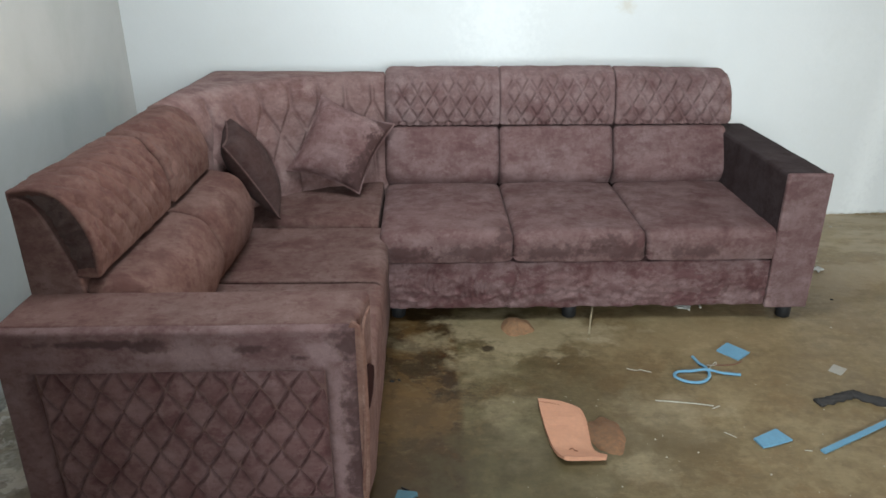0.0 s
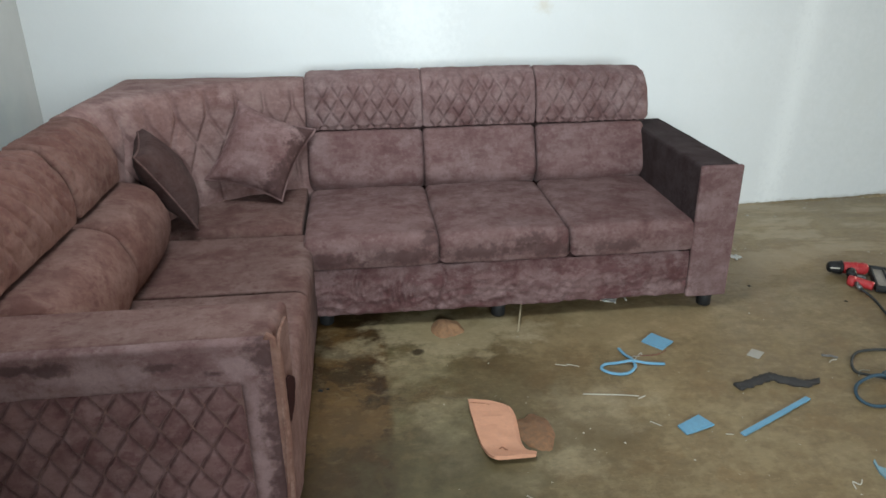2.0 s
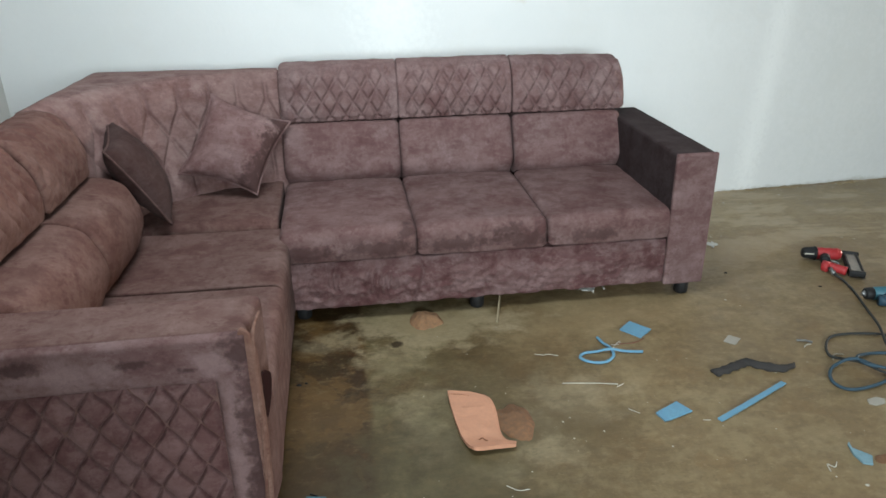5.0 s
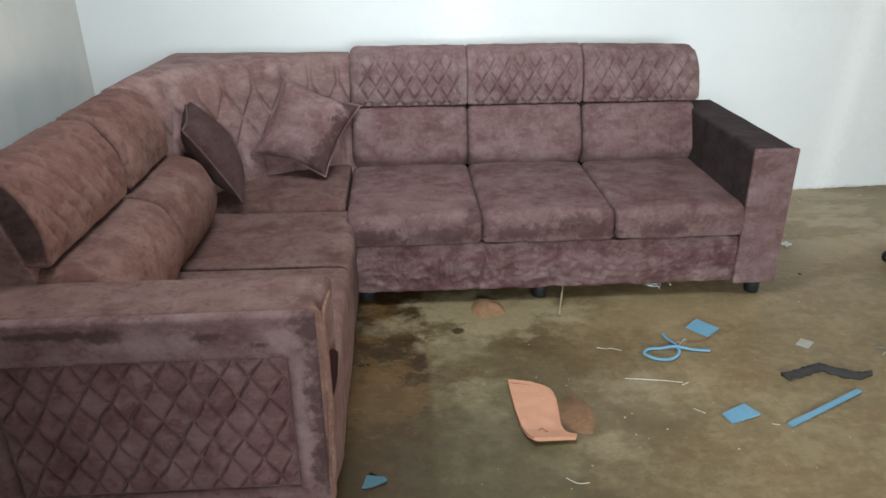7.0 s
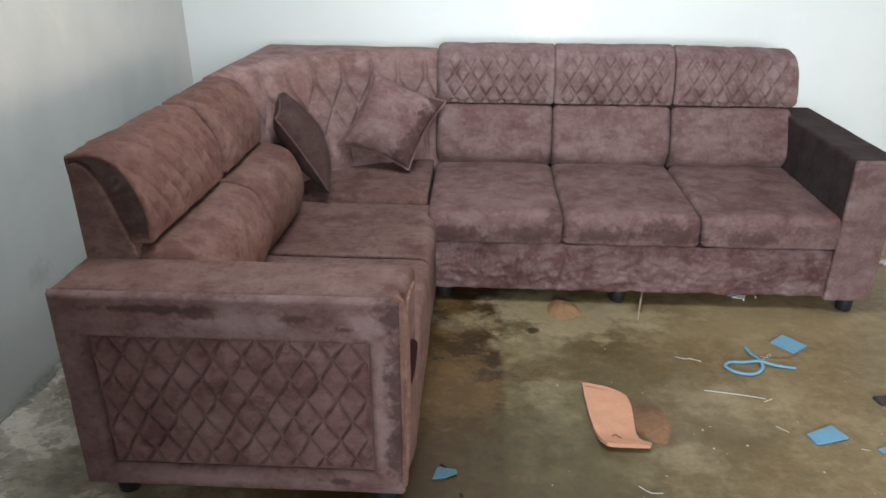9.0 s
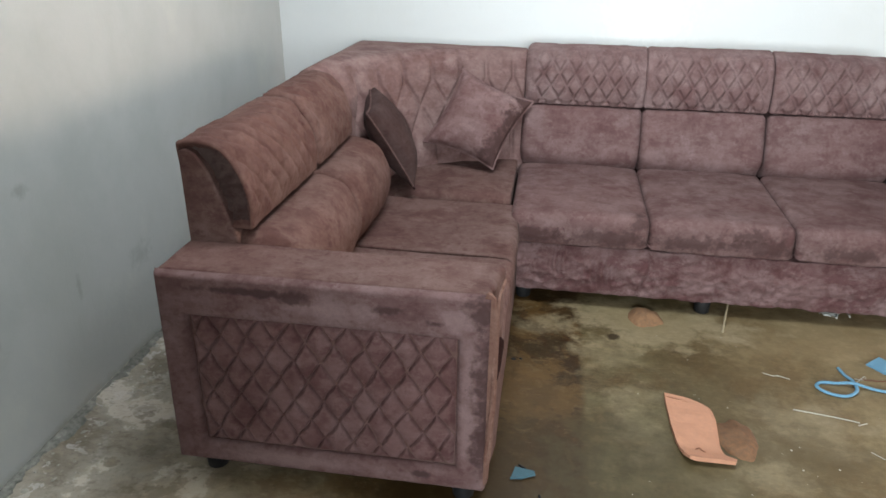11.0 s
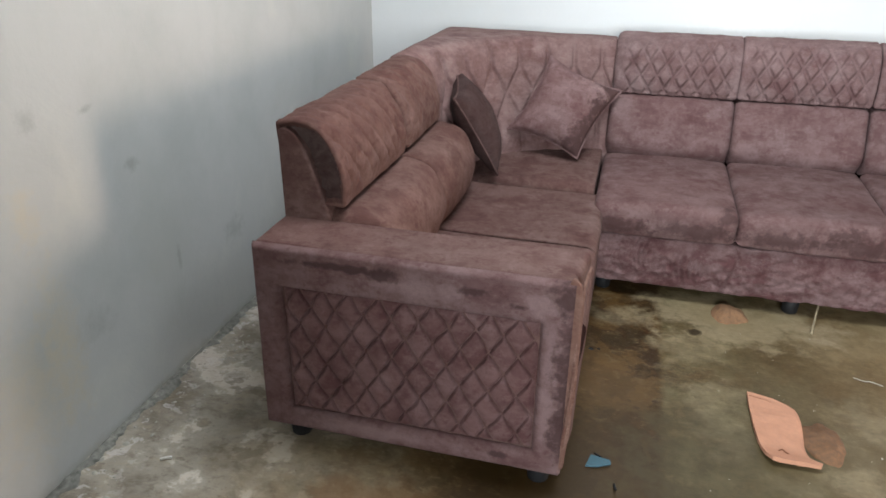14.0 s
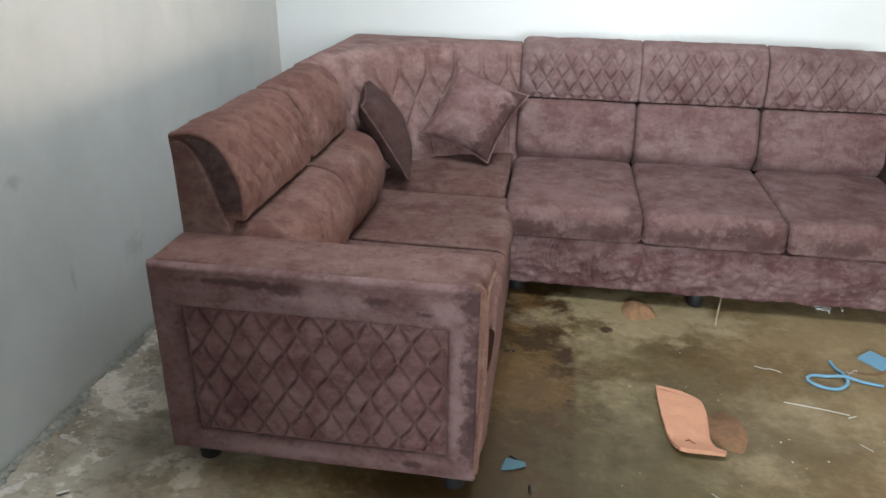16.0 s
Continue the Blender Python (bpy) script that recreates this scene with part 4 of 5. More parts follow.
    ridge = spline([(0.900, 0.110, 0.664), (0.898, 0.065, 0.670), (0.893, 0.026, 0.658), (0.891, 0.009, 0.60), (0.887, 0.004, 0.42), (0.880, 0.003, 0.22), (0.873, 0.006, 0.082)], 10)
    crimp = ruck(0.0022, 12.0, 145)
    part("welt_ridge", rod([p + Vector((crimp(p.z, 0, 1), 0.5 * crimp(p.z, 2, 3), 0)) for p in ridge], 0.0036, 10, 0.0055), VELVET_WELT, sofa, "rubbed tan ridge of the welt")
    # hand slot in the end of the arm: a near-black plate paints the hole's shade
    part("hand_slot", loft(rounded([(0.058, 0.372), (0.075, 0.362), (0.120, 0.385), (0.150, 0.430), (0.148, 0.452), (0.100, 0.490), (0.064, 0.496), (0.056, 0.44)], 0.008), 0.006, lambda s, d, z: (0.8785 + s + d * 0.13, d + 0.019, z), 0.006, 0.002), HOLLOW, sofa, "dark torn slot in the arm")
    for x, y in ((0.070, 0.055), (0.815, 0.050), (0.08, 1.28), (0.80, 1.25)):
        part("leg", LEGS, BLACK_PLASTIC, sofa, "short black plastic foot", at=(x, y, 0))
    return sofa


def gusset(loop, to_world, size, folds, seed):
    """The slack cloth sewn into a cushion's end, gathered in folds that run across it."""
    pts, _ = resampled(loop, 0.012)
    c = pts.mean(0)
    verts, faces = [], []
    n, rings = len(pts), 16
    for k in range(rings):
        f = size * (1 - k / rings)
        for q in pts:
            d, z = c + (q - c) * f
            fold = noise.noise(Vector((d * 9 + 4 * z, z * 46 - d * 22, seed))) + 0.5 * noise.noise(Vector((d * 30, z * 70, seed + 3)))
            verts.append(Vector(to_world(0.012 + 0.010 * (1 - f) + folds * fold * min(1.0, k / 4), d, z)))
    for k in range(rings - 1):
        faces += [[k * n + i, k * n + (i + 1) % n, (k + 1) * n + (i + 1) % n, (k + 1) * n + i] for i in range(n)]
    faces.append([(rings - 1) * n + i for i in range(n)])
    return verts, faces


def arm_face(wide, low, high, x0, x1, z0, z1):
    """The upholstered frame round the panel: rolled over at its rim, tucked in at the panel."""
    xs = np.unique(np.concatenate([np.linspace(0, wide, 88), [x0, x1], np.linspace(0, 0.03, 7), wide - np.linspace(0, 0.03, 7)]))
    zs = np.unique(np.concatenate([np.linspace(low, high, 62), [z0, z1], low + np.linspace(0, 0.02, 5), high - np.linspace(0, 0.03, 7)]))
    r = ruck(0.0022, 7.0, 101)
    verts, faces = [], []

    def splay(x, z):
        return (0.006 + 0.014 * (high - z) / (high - low)) * max(0.0, 1 - x / x0) - 0.006 * max(0.0, (x - x1) / (wide - x1))

    def tuck(e, radius, deep):
        return deep * (1 - math.sqrt(max(0.0, 1 - (1 - min(e, radius) / radius) ** 2)))
    for z in zs:
        for x in xs:
            rim = min(x, wide - x, z - low, high - z)
            hole = max(x0 - x, x - x1, z0 - z, z - z1, 0.0)
            y = tuck(max(rim, 0), 0.014, 0.020) + tuck(hole, 0.010, 0.020) - r(x, 0, z) - 0.004
            verts.append(Vector((x - splay(x, z), y, z)))
    n = len(xs)
    for j in range(len(zs) - 1):
        for i in range(n - 1):
            cx, cz = (xs[i] + xs[i + 1]) / 2, (zs[j] + zs[j + 1]) / 2
            if not (x0 < cx < x1 and z0 < cz < z1):
                faces.append([j * n + i, j * n + i + 1, (j + 1) * n + i + 1, (j + 1) * n + i])
    return verts, faces


def quilted_panel(x0, x1, z0, z1):
    """The recessed panel, a sheet with stitched diamonds and a closed back."""
    nx, nz = 330, 188
    verts, faces = [], []
    rr = ruck(0.0030, 9.0, 111)
    for j in range(nz + 1):
        for i in range(nx + 1):
            x, z = x0 + (x1 - x0) * i / nx, z0 + (z1 - z0) * j / nz
            e = min(x - x0, x1 - x, z - z0, z1 - z)
            sway = 0.005 * noise.noise(Vector((x * 12, 5, z * 9)))
            warp = 0.005 * noise.noise(Vector((x * 6, 3, z * 6))) + 0.0065 * noise.noise(Vector((x * 21, 8, z * 17)))
            o = quilt(x - 0.467 + warp, z - 0.484 + 1.6 * sway, 0.0785, 0.1235, 0.0110, 0.0140, 0.048, 0.28, 0.34) * min(1, e / 0.015) + rr(x, 0, z) - 0.010 * math.exp(-e / 0.006)
            verts.append(Vector((x, 0.013 - o, z)))
    for j in range(nz):
        for i in range(nx):
            k = j * (nx + 1) + i
            faces.append([k, k + 1, k + nx + 2, k + nx + 1])
    back = box(x0, x1, 0.028, 0.038, z0, z1)
    return join((verts, faces), back)


def build_corner():
    ox, oy = -0.85, 0.28
    unit = thing("corner_sofa_unit", (ox, oy, 0), "mauve velvet corner sofa section with a slanting quilted back", "sofa", "corner sofa units")
    # the line along which the curved back meets the seat, from the three-seater round to the two-seater
    line = spline([(0.895, -0.226, 0), (0.735, -0.262, 0), (0.522, -0.337, 0), (0.376, -0.434, 0), (0.285, -0.55, 0), (0.225, -0.68, 0), (0.195, -0.82, 0)], 60)
    n = len(line)
    total = [0.0]
    for a, b in zip(line, line[1:]):
        total.append(total[-1] + (b - a).length)
    rows = [(0.0, 0.36), (0.0, 0.44), (0.012, 0.50)] + [(0.012 + 0.118 * t / 64, 0.50 + 0.385 * t / 64) for t in range(1, 65)] + [(0.145, 0.915), (0.165, 0.935), (0.19, 0.945)]
    verts, faces = [], []
    rr = ruck(0.006, 5.0, 121)
    fan = ruck(0.05, 2.2, 125)
    for k, p in enumerate(line):
        d = (line[min(k + 1, n - 1)] - line[max(k - 1, 0)]).normalized()
        out = Vector((d.y, -d.x, 0))
        out = -out if out.dot(Vector((-0.7, 0.7, 0))) < 0 else out
        s = total[k]
        grid = []
        for o, z in rows:
            q = p + out * o
            f = max(0.0, min(1.0, (0.93 - z) / 0.06)) * max(0.0, min(1.0, (z - 0.43) / 0.03))
            # upright seams that fork into one row of tall diamonds
            fork = max(0.0, min(1.0, (z - 0.585) / 0.235))
            dent = quilt(s - total[180] + 0.25 * fan(s, 0, z), fork, 0.121, 1.0, 0.014, 0.018, 0.064, 0.0, 0.28, 0.0100) * f + rr(s, 0, z) * 0.7
            grid.append(q - out * dent + Vector((0, 0, z)) + Vector((0, 0, 0.15 * dent)))
        # across the flat top to the back edges
        t = s / total[-1]
        edge = Vector((0.85 * (1 - t / 0.5), 0.0, 0)) if t < 0.5 else Vector((-0.012 * (t - 0.5) / 0.5, -0.89 * (t - 0.5) / 0.5, 0))
        last = grid[-1]
        for w in (0.15, 0.4, 0.7, 0.93, 1.0):
            q = last.lerp(Vector((edge.x, edge.y, 0.952)), w)
            q.z = 0.947 - 0.010 * max(0.0, 1 - 2 * t) + 0.006 * math.sin(w * math.pi / 2) + 0.003 * noise.noise(q * 6) - (0.006 if w == 1.0 else 0)
            grid.append(q)
        grid.append(Vector((edge.x, edge.y, 0.93)))
        grid.append(Vector((edge.x, edge.y, 0.07)))
        verts += grid
    m = len(rows) + 7
    for k in range(n - 1):
        faces += [[k * m + j, k * m + j + 1, (k + 1) * m + j + 1, (k + 1) * m + j] for j in range(m - 1)]
    faces += [list(range(m)), list(range((n - 1) * m, n * m))]
    part("backrest", (verts, faces), VELVET_CORNER_LIT, unit, "curved backrest stitched in large diamonds")
    # seat with the cut corner
    r = ruck(0.004, 6.0, 131)
    # browner velvet than its unit: the shadow on this seat is in the colour
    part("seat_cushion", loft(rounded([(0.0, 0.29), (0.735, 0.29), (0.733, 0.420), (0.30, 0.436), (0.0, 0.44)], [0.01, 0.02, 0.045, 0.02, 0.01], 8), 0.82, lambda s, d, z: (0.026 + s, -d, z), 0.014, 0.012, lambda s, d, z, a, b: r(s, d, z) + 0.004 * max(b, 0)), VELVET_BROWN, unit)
    part("plinth", loft(rounded([(0.02, 0.066), (0.70, 0.066), (0.70, 0.30), (0.02, 0.30)], 0.01), 0.82, lambda s, d, z: (0.02 + s, -d, z), 0.04, 0.006), VELVET, unit)
    for x, y in ((0.09, -0.09), (0.76, -0.09), (0.09, -0.62), (0.70, -0.64)):
        part("leg", LEGS, BLACK_PLASTIC, unit, "short black plastic foot", at=(x, y, 0))
    return unit


build_three_seater()
build_corner()
build_two_seater()


def build_pillow(name, corners, label, thick=0.055, material=None, cord=None):
    """A square scatter cushion between its four corners (top, next, bottom, last): pinched at the corners, with piping round the seam."""
    a, b, c, d = (Vector(p) for p in corners)
    mid = (a + b + c + d) / 4
    nrm = (b - a).cross(d - a).normalized()
    ob = thing(name, mid, label, "cushion", "scatter cushions")
    n = 36
    rr = ruck(0.006, 6.0, len(label))
    verts, faces = [], []
    rim = {}
    for sgn in (1, -1):
        for j in range(n + 1):
            for i in range(n + 1):
                u, v = 2 * i / n - 1, 2 * j / n - 1
                # sides drawn inwards between the corners
                pu, pv = u * (1 - 0.13 * (1 - v * v) * abs(u)), v * (1 - 0.13 * (1 - u * u) * abs(v))
                p = a.lerp(b, (pu + 1) / 2).lerp(d.lerp(c, (pu + 1) / 2), (pv + 1) / 2) - mid
                h = thick * (max(0.0, (1 - u ** 2)) * max(0.0, (1 - v ** 2))) ** 0.48
                h += rr(p.x, p.y + sgn, p.z) * min(1, h / 0.02)
                verts.append(p + nrm * sgn * max(h, 0.0))
        k = 0 if sgn == 1 else (n + 1) ** 2
        faces += [[k + j * (n + 1) + i, k + j * (n + 1) + i + 1, k + (j + 1) * (n + 1) + i + 1, k + (j + 1) * (n + 1) + i] for j in range(n) for i in range(n)]
    part("cover", (verts, faces), material or VELVET, ob)
    edge = [verts[i] for i in range(n + 1)] + [verts[j * (n + 1) + n] for j in range(1, n + 1)] + [verts[n * (n + 1) + i] for i in range(n - 1, -1, -1)] + [verts[j * (n + 1)] for j in range(n - 1, 0, -1)]
    part("piping", rod(edge + [edge[0]], 0.0050, 7), cord or PIPING, ob, "corded piping round the seam")
    return ob


P_T, P_R, P_B = Vector((-0.288, 0.060, 0.870)), Vector((0.055, 0.048, 0.728)), Vector((-0.110, -0.175, 0.452))
build_pillow("scatter_cushion", (P_T, P_R, P_B, (-0.447, -0.135, 0.557)), "mauve velvet scatter cushion tilted on its corner", 0.092, VELVET_PILLOW)
D_T, D_B = Vector((-0.686, -0.204, 0.832)), Vector((-0.420, -0.503, 0.455))
half = (D_B - D_T) / 2
tilt_axis = half.normalized()
side_a = tilt_axis.cross(Vector((0, 0, 1))).normalized()
side_b = tilt_axis.cross(side_a)
ANGLE = radians(133)
wing = (side_a * math.cos(ANGLE) + side_b * math.sin(ANGLE)) * half.length
D_M = (D_T + D_B) / 2
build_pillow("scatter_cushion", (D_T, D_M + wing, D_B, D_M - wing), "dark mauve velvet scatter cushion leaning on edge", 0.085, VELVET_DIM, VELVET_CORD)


# ---- litter on the floor ----
def foam_piece():
    """A curved offcut, its lower edge curled up into a lip."""
    ys = np.concatenate([np.linspace(-1.210, -1.50, 16), np.linspace(-1.515, -1.574, 8)])
    left = np.interp(-ys, [1.21, 1.28, 1.38, 1.46, 1.54, 1.574], [0.598, 0.595, 0.597, 0.602, 0.616, 0.630])
    right = np.interp(-ys, [1.21, 1.222, 1.24, 1.275, 1.33, 1.40, 1.47, 1.51, 1.53, 1.545, 1.574], [0.612, 0.66, 0.715, 0.744, 0.748, 0.742, 0.735, 0.739, 0.752, 0.774, 0.764])
    ys = np.where(ys < -1.45, -1.45 + (ys + 1.45) * 0.80, ys)
    nx, thick = 12, 0.016
    verts, faces = [], []
    for lay in (1, 0):
        for y, x0, x1 in zip(ys, left, right):
            lip = 0.014 * max(0.0, (-1.487 - y) / 0.062) ** 1.7 + 0.003 * noise.noise(Vector((y * 14, 2, 1)))
            for i in range(nx + 1):
                x = x0 + (x1 - x0) * i / nx
                side = 0.006 * max(0.0, 1 - i / 2.2) ** 2
                top = 0.003 * noise.noise(Vector((x * 26, y * 26, 4)))
                verts.append(Vector((x - 0.682, y + 1.37, max(0.0, lip + side) + lay * (thick + top - (0.004 if i in (0, nx) else 0)))))
    ny = len(ys)
    m = ny * (nx + 1)
    for lay in (0, m):
        faces += [[lay + j * (nx + 1) + i, lay + j * (nx + 1) + i + 1, lay + (j + 1) * (nx + 1) + i + 1, lay + (j + 1) * (nx + 1) + i] for j in range(ny - 1) for i in range(nx)]
    rim = list(range(nx)) + [j * (nx + 1) + nx for j in range(ny - 1)] + [(ny - 1) * (nx + 1) + i for i in range(nx, 0, -1)] + [j * (nx + 1) for j in range(ny - 1, 0, -1)]
    faces += [[a, b, b + m, a + m] for a, b in zip(rim, rim[1:] + rim[:1])]
    return verts, faces


offcut = solo("foam_offcut", foam_piece(), PEACH_FOAM, (0.682, -1.37, 0.001), "peach orange foam offcut with one edge curled up", "foam", smooth=False)
TORN_FOAM = plain("torn_foam_edge", (0.190, 0.085, 0.052), 0.95, var=0.2, spec=0.1)
for tear, r in (([(0.655, -1.500, 0.0200), (0.668, -1.492, 0.0195), (0.673, -1.505, 0.0215), (0.681, -1.513, 0.024)], 0.0016), ([(0.600, -1.232, 0.0175), (0.625, -1.238, 0.0175), (0.650, -1.246, 0.0175), (0.668, -1.254, 0.0175)], 0.0014), ([(0.595, -1.385, 0.012), (0.602, -1.394, 0.017), (0.598, -1.404, 0.013)], 0.0014)):
    part("tear", rod([Vector(p) - Vector((0.682, -1.37, 0.001)) for p in spline(tear, 4)], r, 6), TORN_FOAM, offcut, "dark torn nick in the foam")



def mound(rx, ry, h, seed, rings=8, n=26):
    verts, faces = [Vector((0, 0, h))], []
    for k in range(1, rings + 1):
        f = k / rings
        for i in range(n):
            a = 2 * math.pi * i / n
            w = 1 + 0.28 * noise.noise(Vector((math.cos(a) * 1.4, math.sin(a) * 1.4, seed))) + 0.07 * noise.noise(Vector((math.cos(a) * 4, math.sin(a) * 4, seed)))
            x, y = rx * f * w * math.cos(a), ry * f * w * math.sin(a)
            z = h * (1 - f ** 2.2) * (1 + 0.35 * noise.noise(Vector((x * 22, y * 22, seed))) + 0.10 * noise.noise(Vector((x * 75, y * 75, seed)))) - (0.003 if k == rings else 0)
            verts.append(Vector((x, y, z)))
    faces += [[0, 1 + i, 1 + (i + 1) % n] for i in range(n)]
    for k in range(rings - 1):
        b = 1 + k * n
        faces += [[b + i, b + (i + 1) % n, b + n + (i + 1) % n, b + n + i] for i in range(n)]
    return verts, faces


solo("earth_lump", mound(0.068, 0.098, 0.020, 3, 14, 48), DIRT, (0.800, -1.398, 0), "flat lump of reddish brown earth beside the foam", "earth")
solo("earth_lump", mound(0.078, 0.076, 0.036, 8, 14, 48), ORANGE_DIRT, (0.588, -0.660, 0), "flat patch of reddish brown earth before the sofa", "earth")


def foam_scrap(pts, label, thick=0.006, material=None, name="foam_scrap", category="foam", group="foam scraps", bend=0.004):
    cx, cy = sum(p[0] for p in pts) / len(pts), sum(p[1] for p in pts) / len(pts)
    lift = lambda x, y: bend * (0.5 + 0.5 * math.sin(x * 40 + y * 25))
    return solo(name, slab([(x - cx, y - cy) for x, y in pts], thick, lift), material or BLUE_FOAM, (cx, cy, 0.0005), label, category, group, smooth=False)


foam_scrap([(1.378, -0.880), (1.441, -0.828), (1.504, -0.906), (1.438, -0.955)], "light blue rectangular foam sheet scrap")
foam_scrap([(1.287, -1.441), (1.383, -1.394), (1.412, -1.455), (1.325, -1.482), (1.298, -1.489)], "light blue rectangular foam sheet scrap")
foam_scrap([(1.480, -1.504), (1.65, -1.423), (1.814, -1.343), (1.824, -1.358), (1.66, -1.439), (1.487, -1.522)], "long straight strip of light blue foam")
foam_scrap([(1.829, -1.690), (1.820, -1.720), (1.838, -1.740), (1.856, -1.765), (1.834, -1.797), (1.810, -1.786), (1.806, -1.747), (1.818, -1.700)], "small torn piece of pale blue foam", 0.006, BLUE_PALE)
foam_scrap([(0.096, -1.705), (0.108, -1.655), (0.165, -1.668), (0.168, -1.682), (0.128, -1.70)], "small pointed piece of blue foam, darkened for shade", 0.006, BLUE_SHADED)

solo("foam_tubing", rod([p - Vector((1.25, -1.03, 0)) for p in spline([(1.263, -0.926, 0.006), (1.270, -0.975, 0.007), (1.282, -1.02, 0.012), (1.278, -1.07, 0.008), (1.235, -1.107, 0.006), (1.180, -1.102, 0.006), (1.146, -1.066, 0.006), (1.168, -1.035, 0.006), (1.222, -1.032, 0.007), (1.275, -1.040, 0.018), (1.335, -1.050, 0.008), (1.402, -1.062, 0.006)], 7)], 0.0064, 8, flat=0.8), BLUE_FOAM, (1.25, -1.03, 0), "light blue foam cord lying in a loop", "cord")


def cloth_strip():
    pts = spline([(1.603, -1.248, 0), (1.66, -1.232, 0), (1.72, -1.212, 0), (1.760, -1.200, 0), (1.80, -1.232, 0), (1.86, -1.262, 0), (1.925, -1.252, 0)], 8)
    n = len(pts)
    verts, faces = [], []
    for k, p in enumerate(pts):
        d = (pts[min(k + 1, n - 1)] - pts[max(k - 1, 0)]).normalized()
        o = Vector((-d.y, d.x, 0))
        w = 0.024 * (1 - 0.75 * max(0, (k / n - 0.8) / 0.2)) * (0.85 + 0.15 * math.sin(k * 1.1))
        for j in range(9):
            f = j / 8 * 2 - 1
            verts.append(p + o * w * f + Vector((-1.77, 1.2, 0.004 + 0.022 * (1 - f * f) * (0.7 + 0.3 * noise.noise(p * 14)) + 0.004 * math.sin(f * 7 + k * 0.7))))
        for f in (0.9, -0.9):
            verts.append(p + o * w * f + Vector((-1.77, 1.2, 0.0)))
    m = 11
    for k in range(n - 1):
        faces += [[k * m + j, k * m + (j + 1) % m, (k + 1) * m + (j + 1) % m, (k + 1) * m + j] for j in range(m)]
    faces += [list(range(m)), list(range((n - 1) * m, n * m))]
    return verts, faces


solo("cloth_strip", cloth_strip(), BLACK_CLOTH, (1.77, -1.2, 0), "crumpled black cloth strip bent in the middle", "cloth")
foam_scrap([(1.757, -1.035), (1.800, -0.995), (1.835, -1.030), (1.788, -1.070)], "small square of pale card", 0.002, CARD, "card_scrap", "card", "", 0.002)


foam_scrap([(2.040, -1.512), (2.052, -1.488), (2.090, -1.482), (2.112, -1.497), (2.098, -1.520), (2.060, -1.524)], "flat smear of crumbled pale plaster", 0.003, CARD, "plaster_scrap", "plaster", "", 0.002)
solo("earth_lump", mound(0.055, 0.022, 0.006, 5, 8, 30), DIRT, (1.905, -1.776, 0), "thin reddish streak of earth on the floor", "earth")


def sliver(pts, r, material, label, name="sliver"):
    c = Vector((pts[0][0], pts[0][1], 0))
    return solo(name, rod([p - c for p in spline([(*q, r) if len(q) == 2 else q for q in pts], 4)], r, 6), material, c, label, "offcut", "slivers and threads")


sliver([(1.026, -1.213), (1.10, -1.225), (1.17, -1.238), (1.225, -1.252)], 0.0020, WHITE_SCRAP, "thin white plastic thread", "thread")
sliver([(1.215, -1.268), (1.247, -1.252)], 0.0020, WHITE_SCRAP, "short white plastic thread", "thread")
sliver([(0.978, -1.000), (1.012, -1.014), (1.030, -1.010), (1.066, -1.028)], 0.0015, WHITE_SCRAP, "thin white plastic thread", "thread")
sliver([(0.889, -0.729, 0.004), (0.92, -0.62, 0.02), (0.957, -0.49, 0.06)], 0.0045, STRAW, "thin pale wooden stick leaning under the sofa", "stick")
sliver([(2.05, -1.13), (2.07, -1.115), (2.09, -1.115)], 0.0020, WHITE_SCRAP, "small curl of white plastic", "thread")
sliver([(2.10, -1.235), (2.13, -1.20), (2.165, -1.205)], 0.0020, WHITE_SCRAP, "bent white plastic offcut", "thread")
sliver([(1.69, -1.80), (1.70, -1.77), (1.715, -1.785), (1.735, -1.765)], 0.0020, WHITE_SCRAP, "bent white plastic offcut", "thread")
sliver([(0.70, -1.70), (0.73, -1.725), (0.765, -1.725)], 0.0015, WHITE_SCRAP, "short white thread on the floor", "thread")
sliver([(-1.127, -2.017, 0.006), (-1.113, -2.008, 0.007), (-1.099, -1.999, 0.006)], 0.0042, WHITE_PLASTIC, "short white plastic stub", "thread")
sliver([(1.29, -1.02), (1.34, -0.965), (1.335, -0.985), (1.30, -0.985)], 0.0020, WHITE_SCRAP, "bent white plastic offcut", "thread")
sliver([(1.31, -0.985), (1.40, -0.985), (1.45, -0.96)], 0.0022, RUST, "thin rusty wire on the floor", "thread")
sliver([(1.205, -1.40), (1.235, -1.43)], 0.0015, WHITE_SCRAP, "short white thread on the floor", "thread")
sliver([(1.43, -1.50), (1.455, -1.505)], 0.0015, WHITE_SCRAP, "short white thread on the floor", "thread")

sliver([(0.118, -1.640), (0.140, -1.655)], 0.0028, BLACK_PLASTIC, "short black offcut on the floor", "offcut")
sliver([(0.182, -1.760, 0.004), (0.186, -1.785, 0.010)], 0.0040, BLACK_PLASTIC, "short black offcut on the floor", "offcut")
sliver([(1.452, -0.470, 0.004), (1.449, -0.508, 0.004)], 0.0050, CARD, "small grey metal peg under the sofa", "peg")


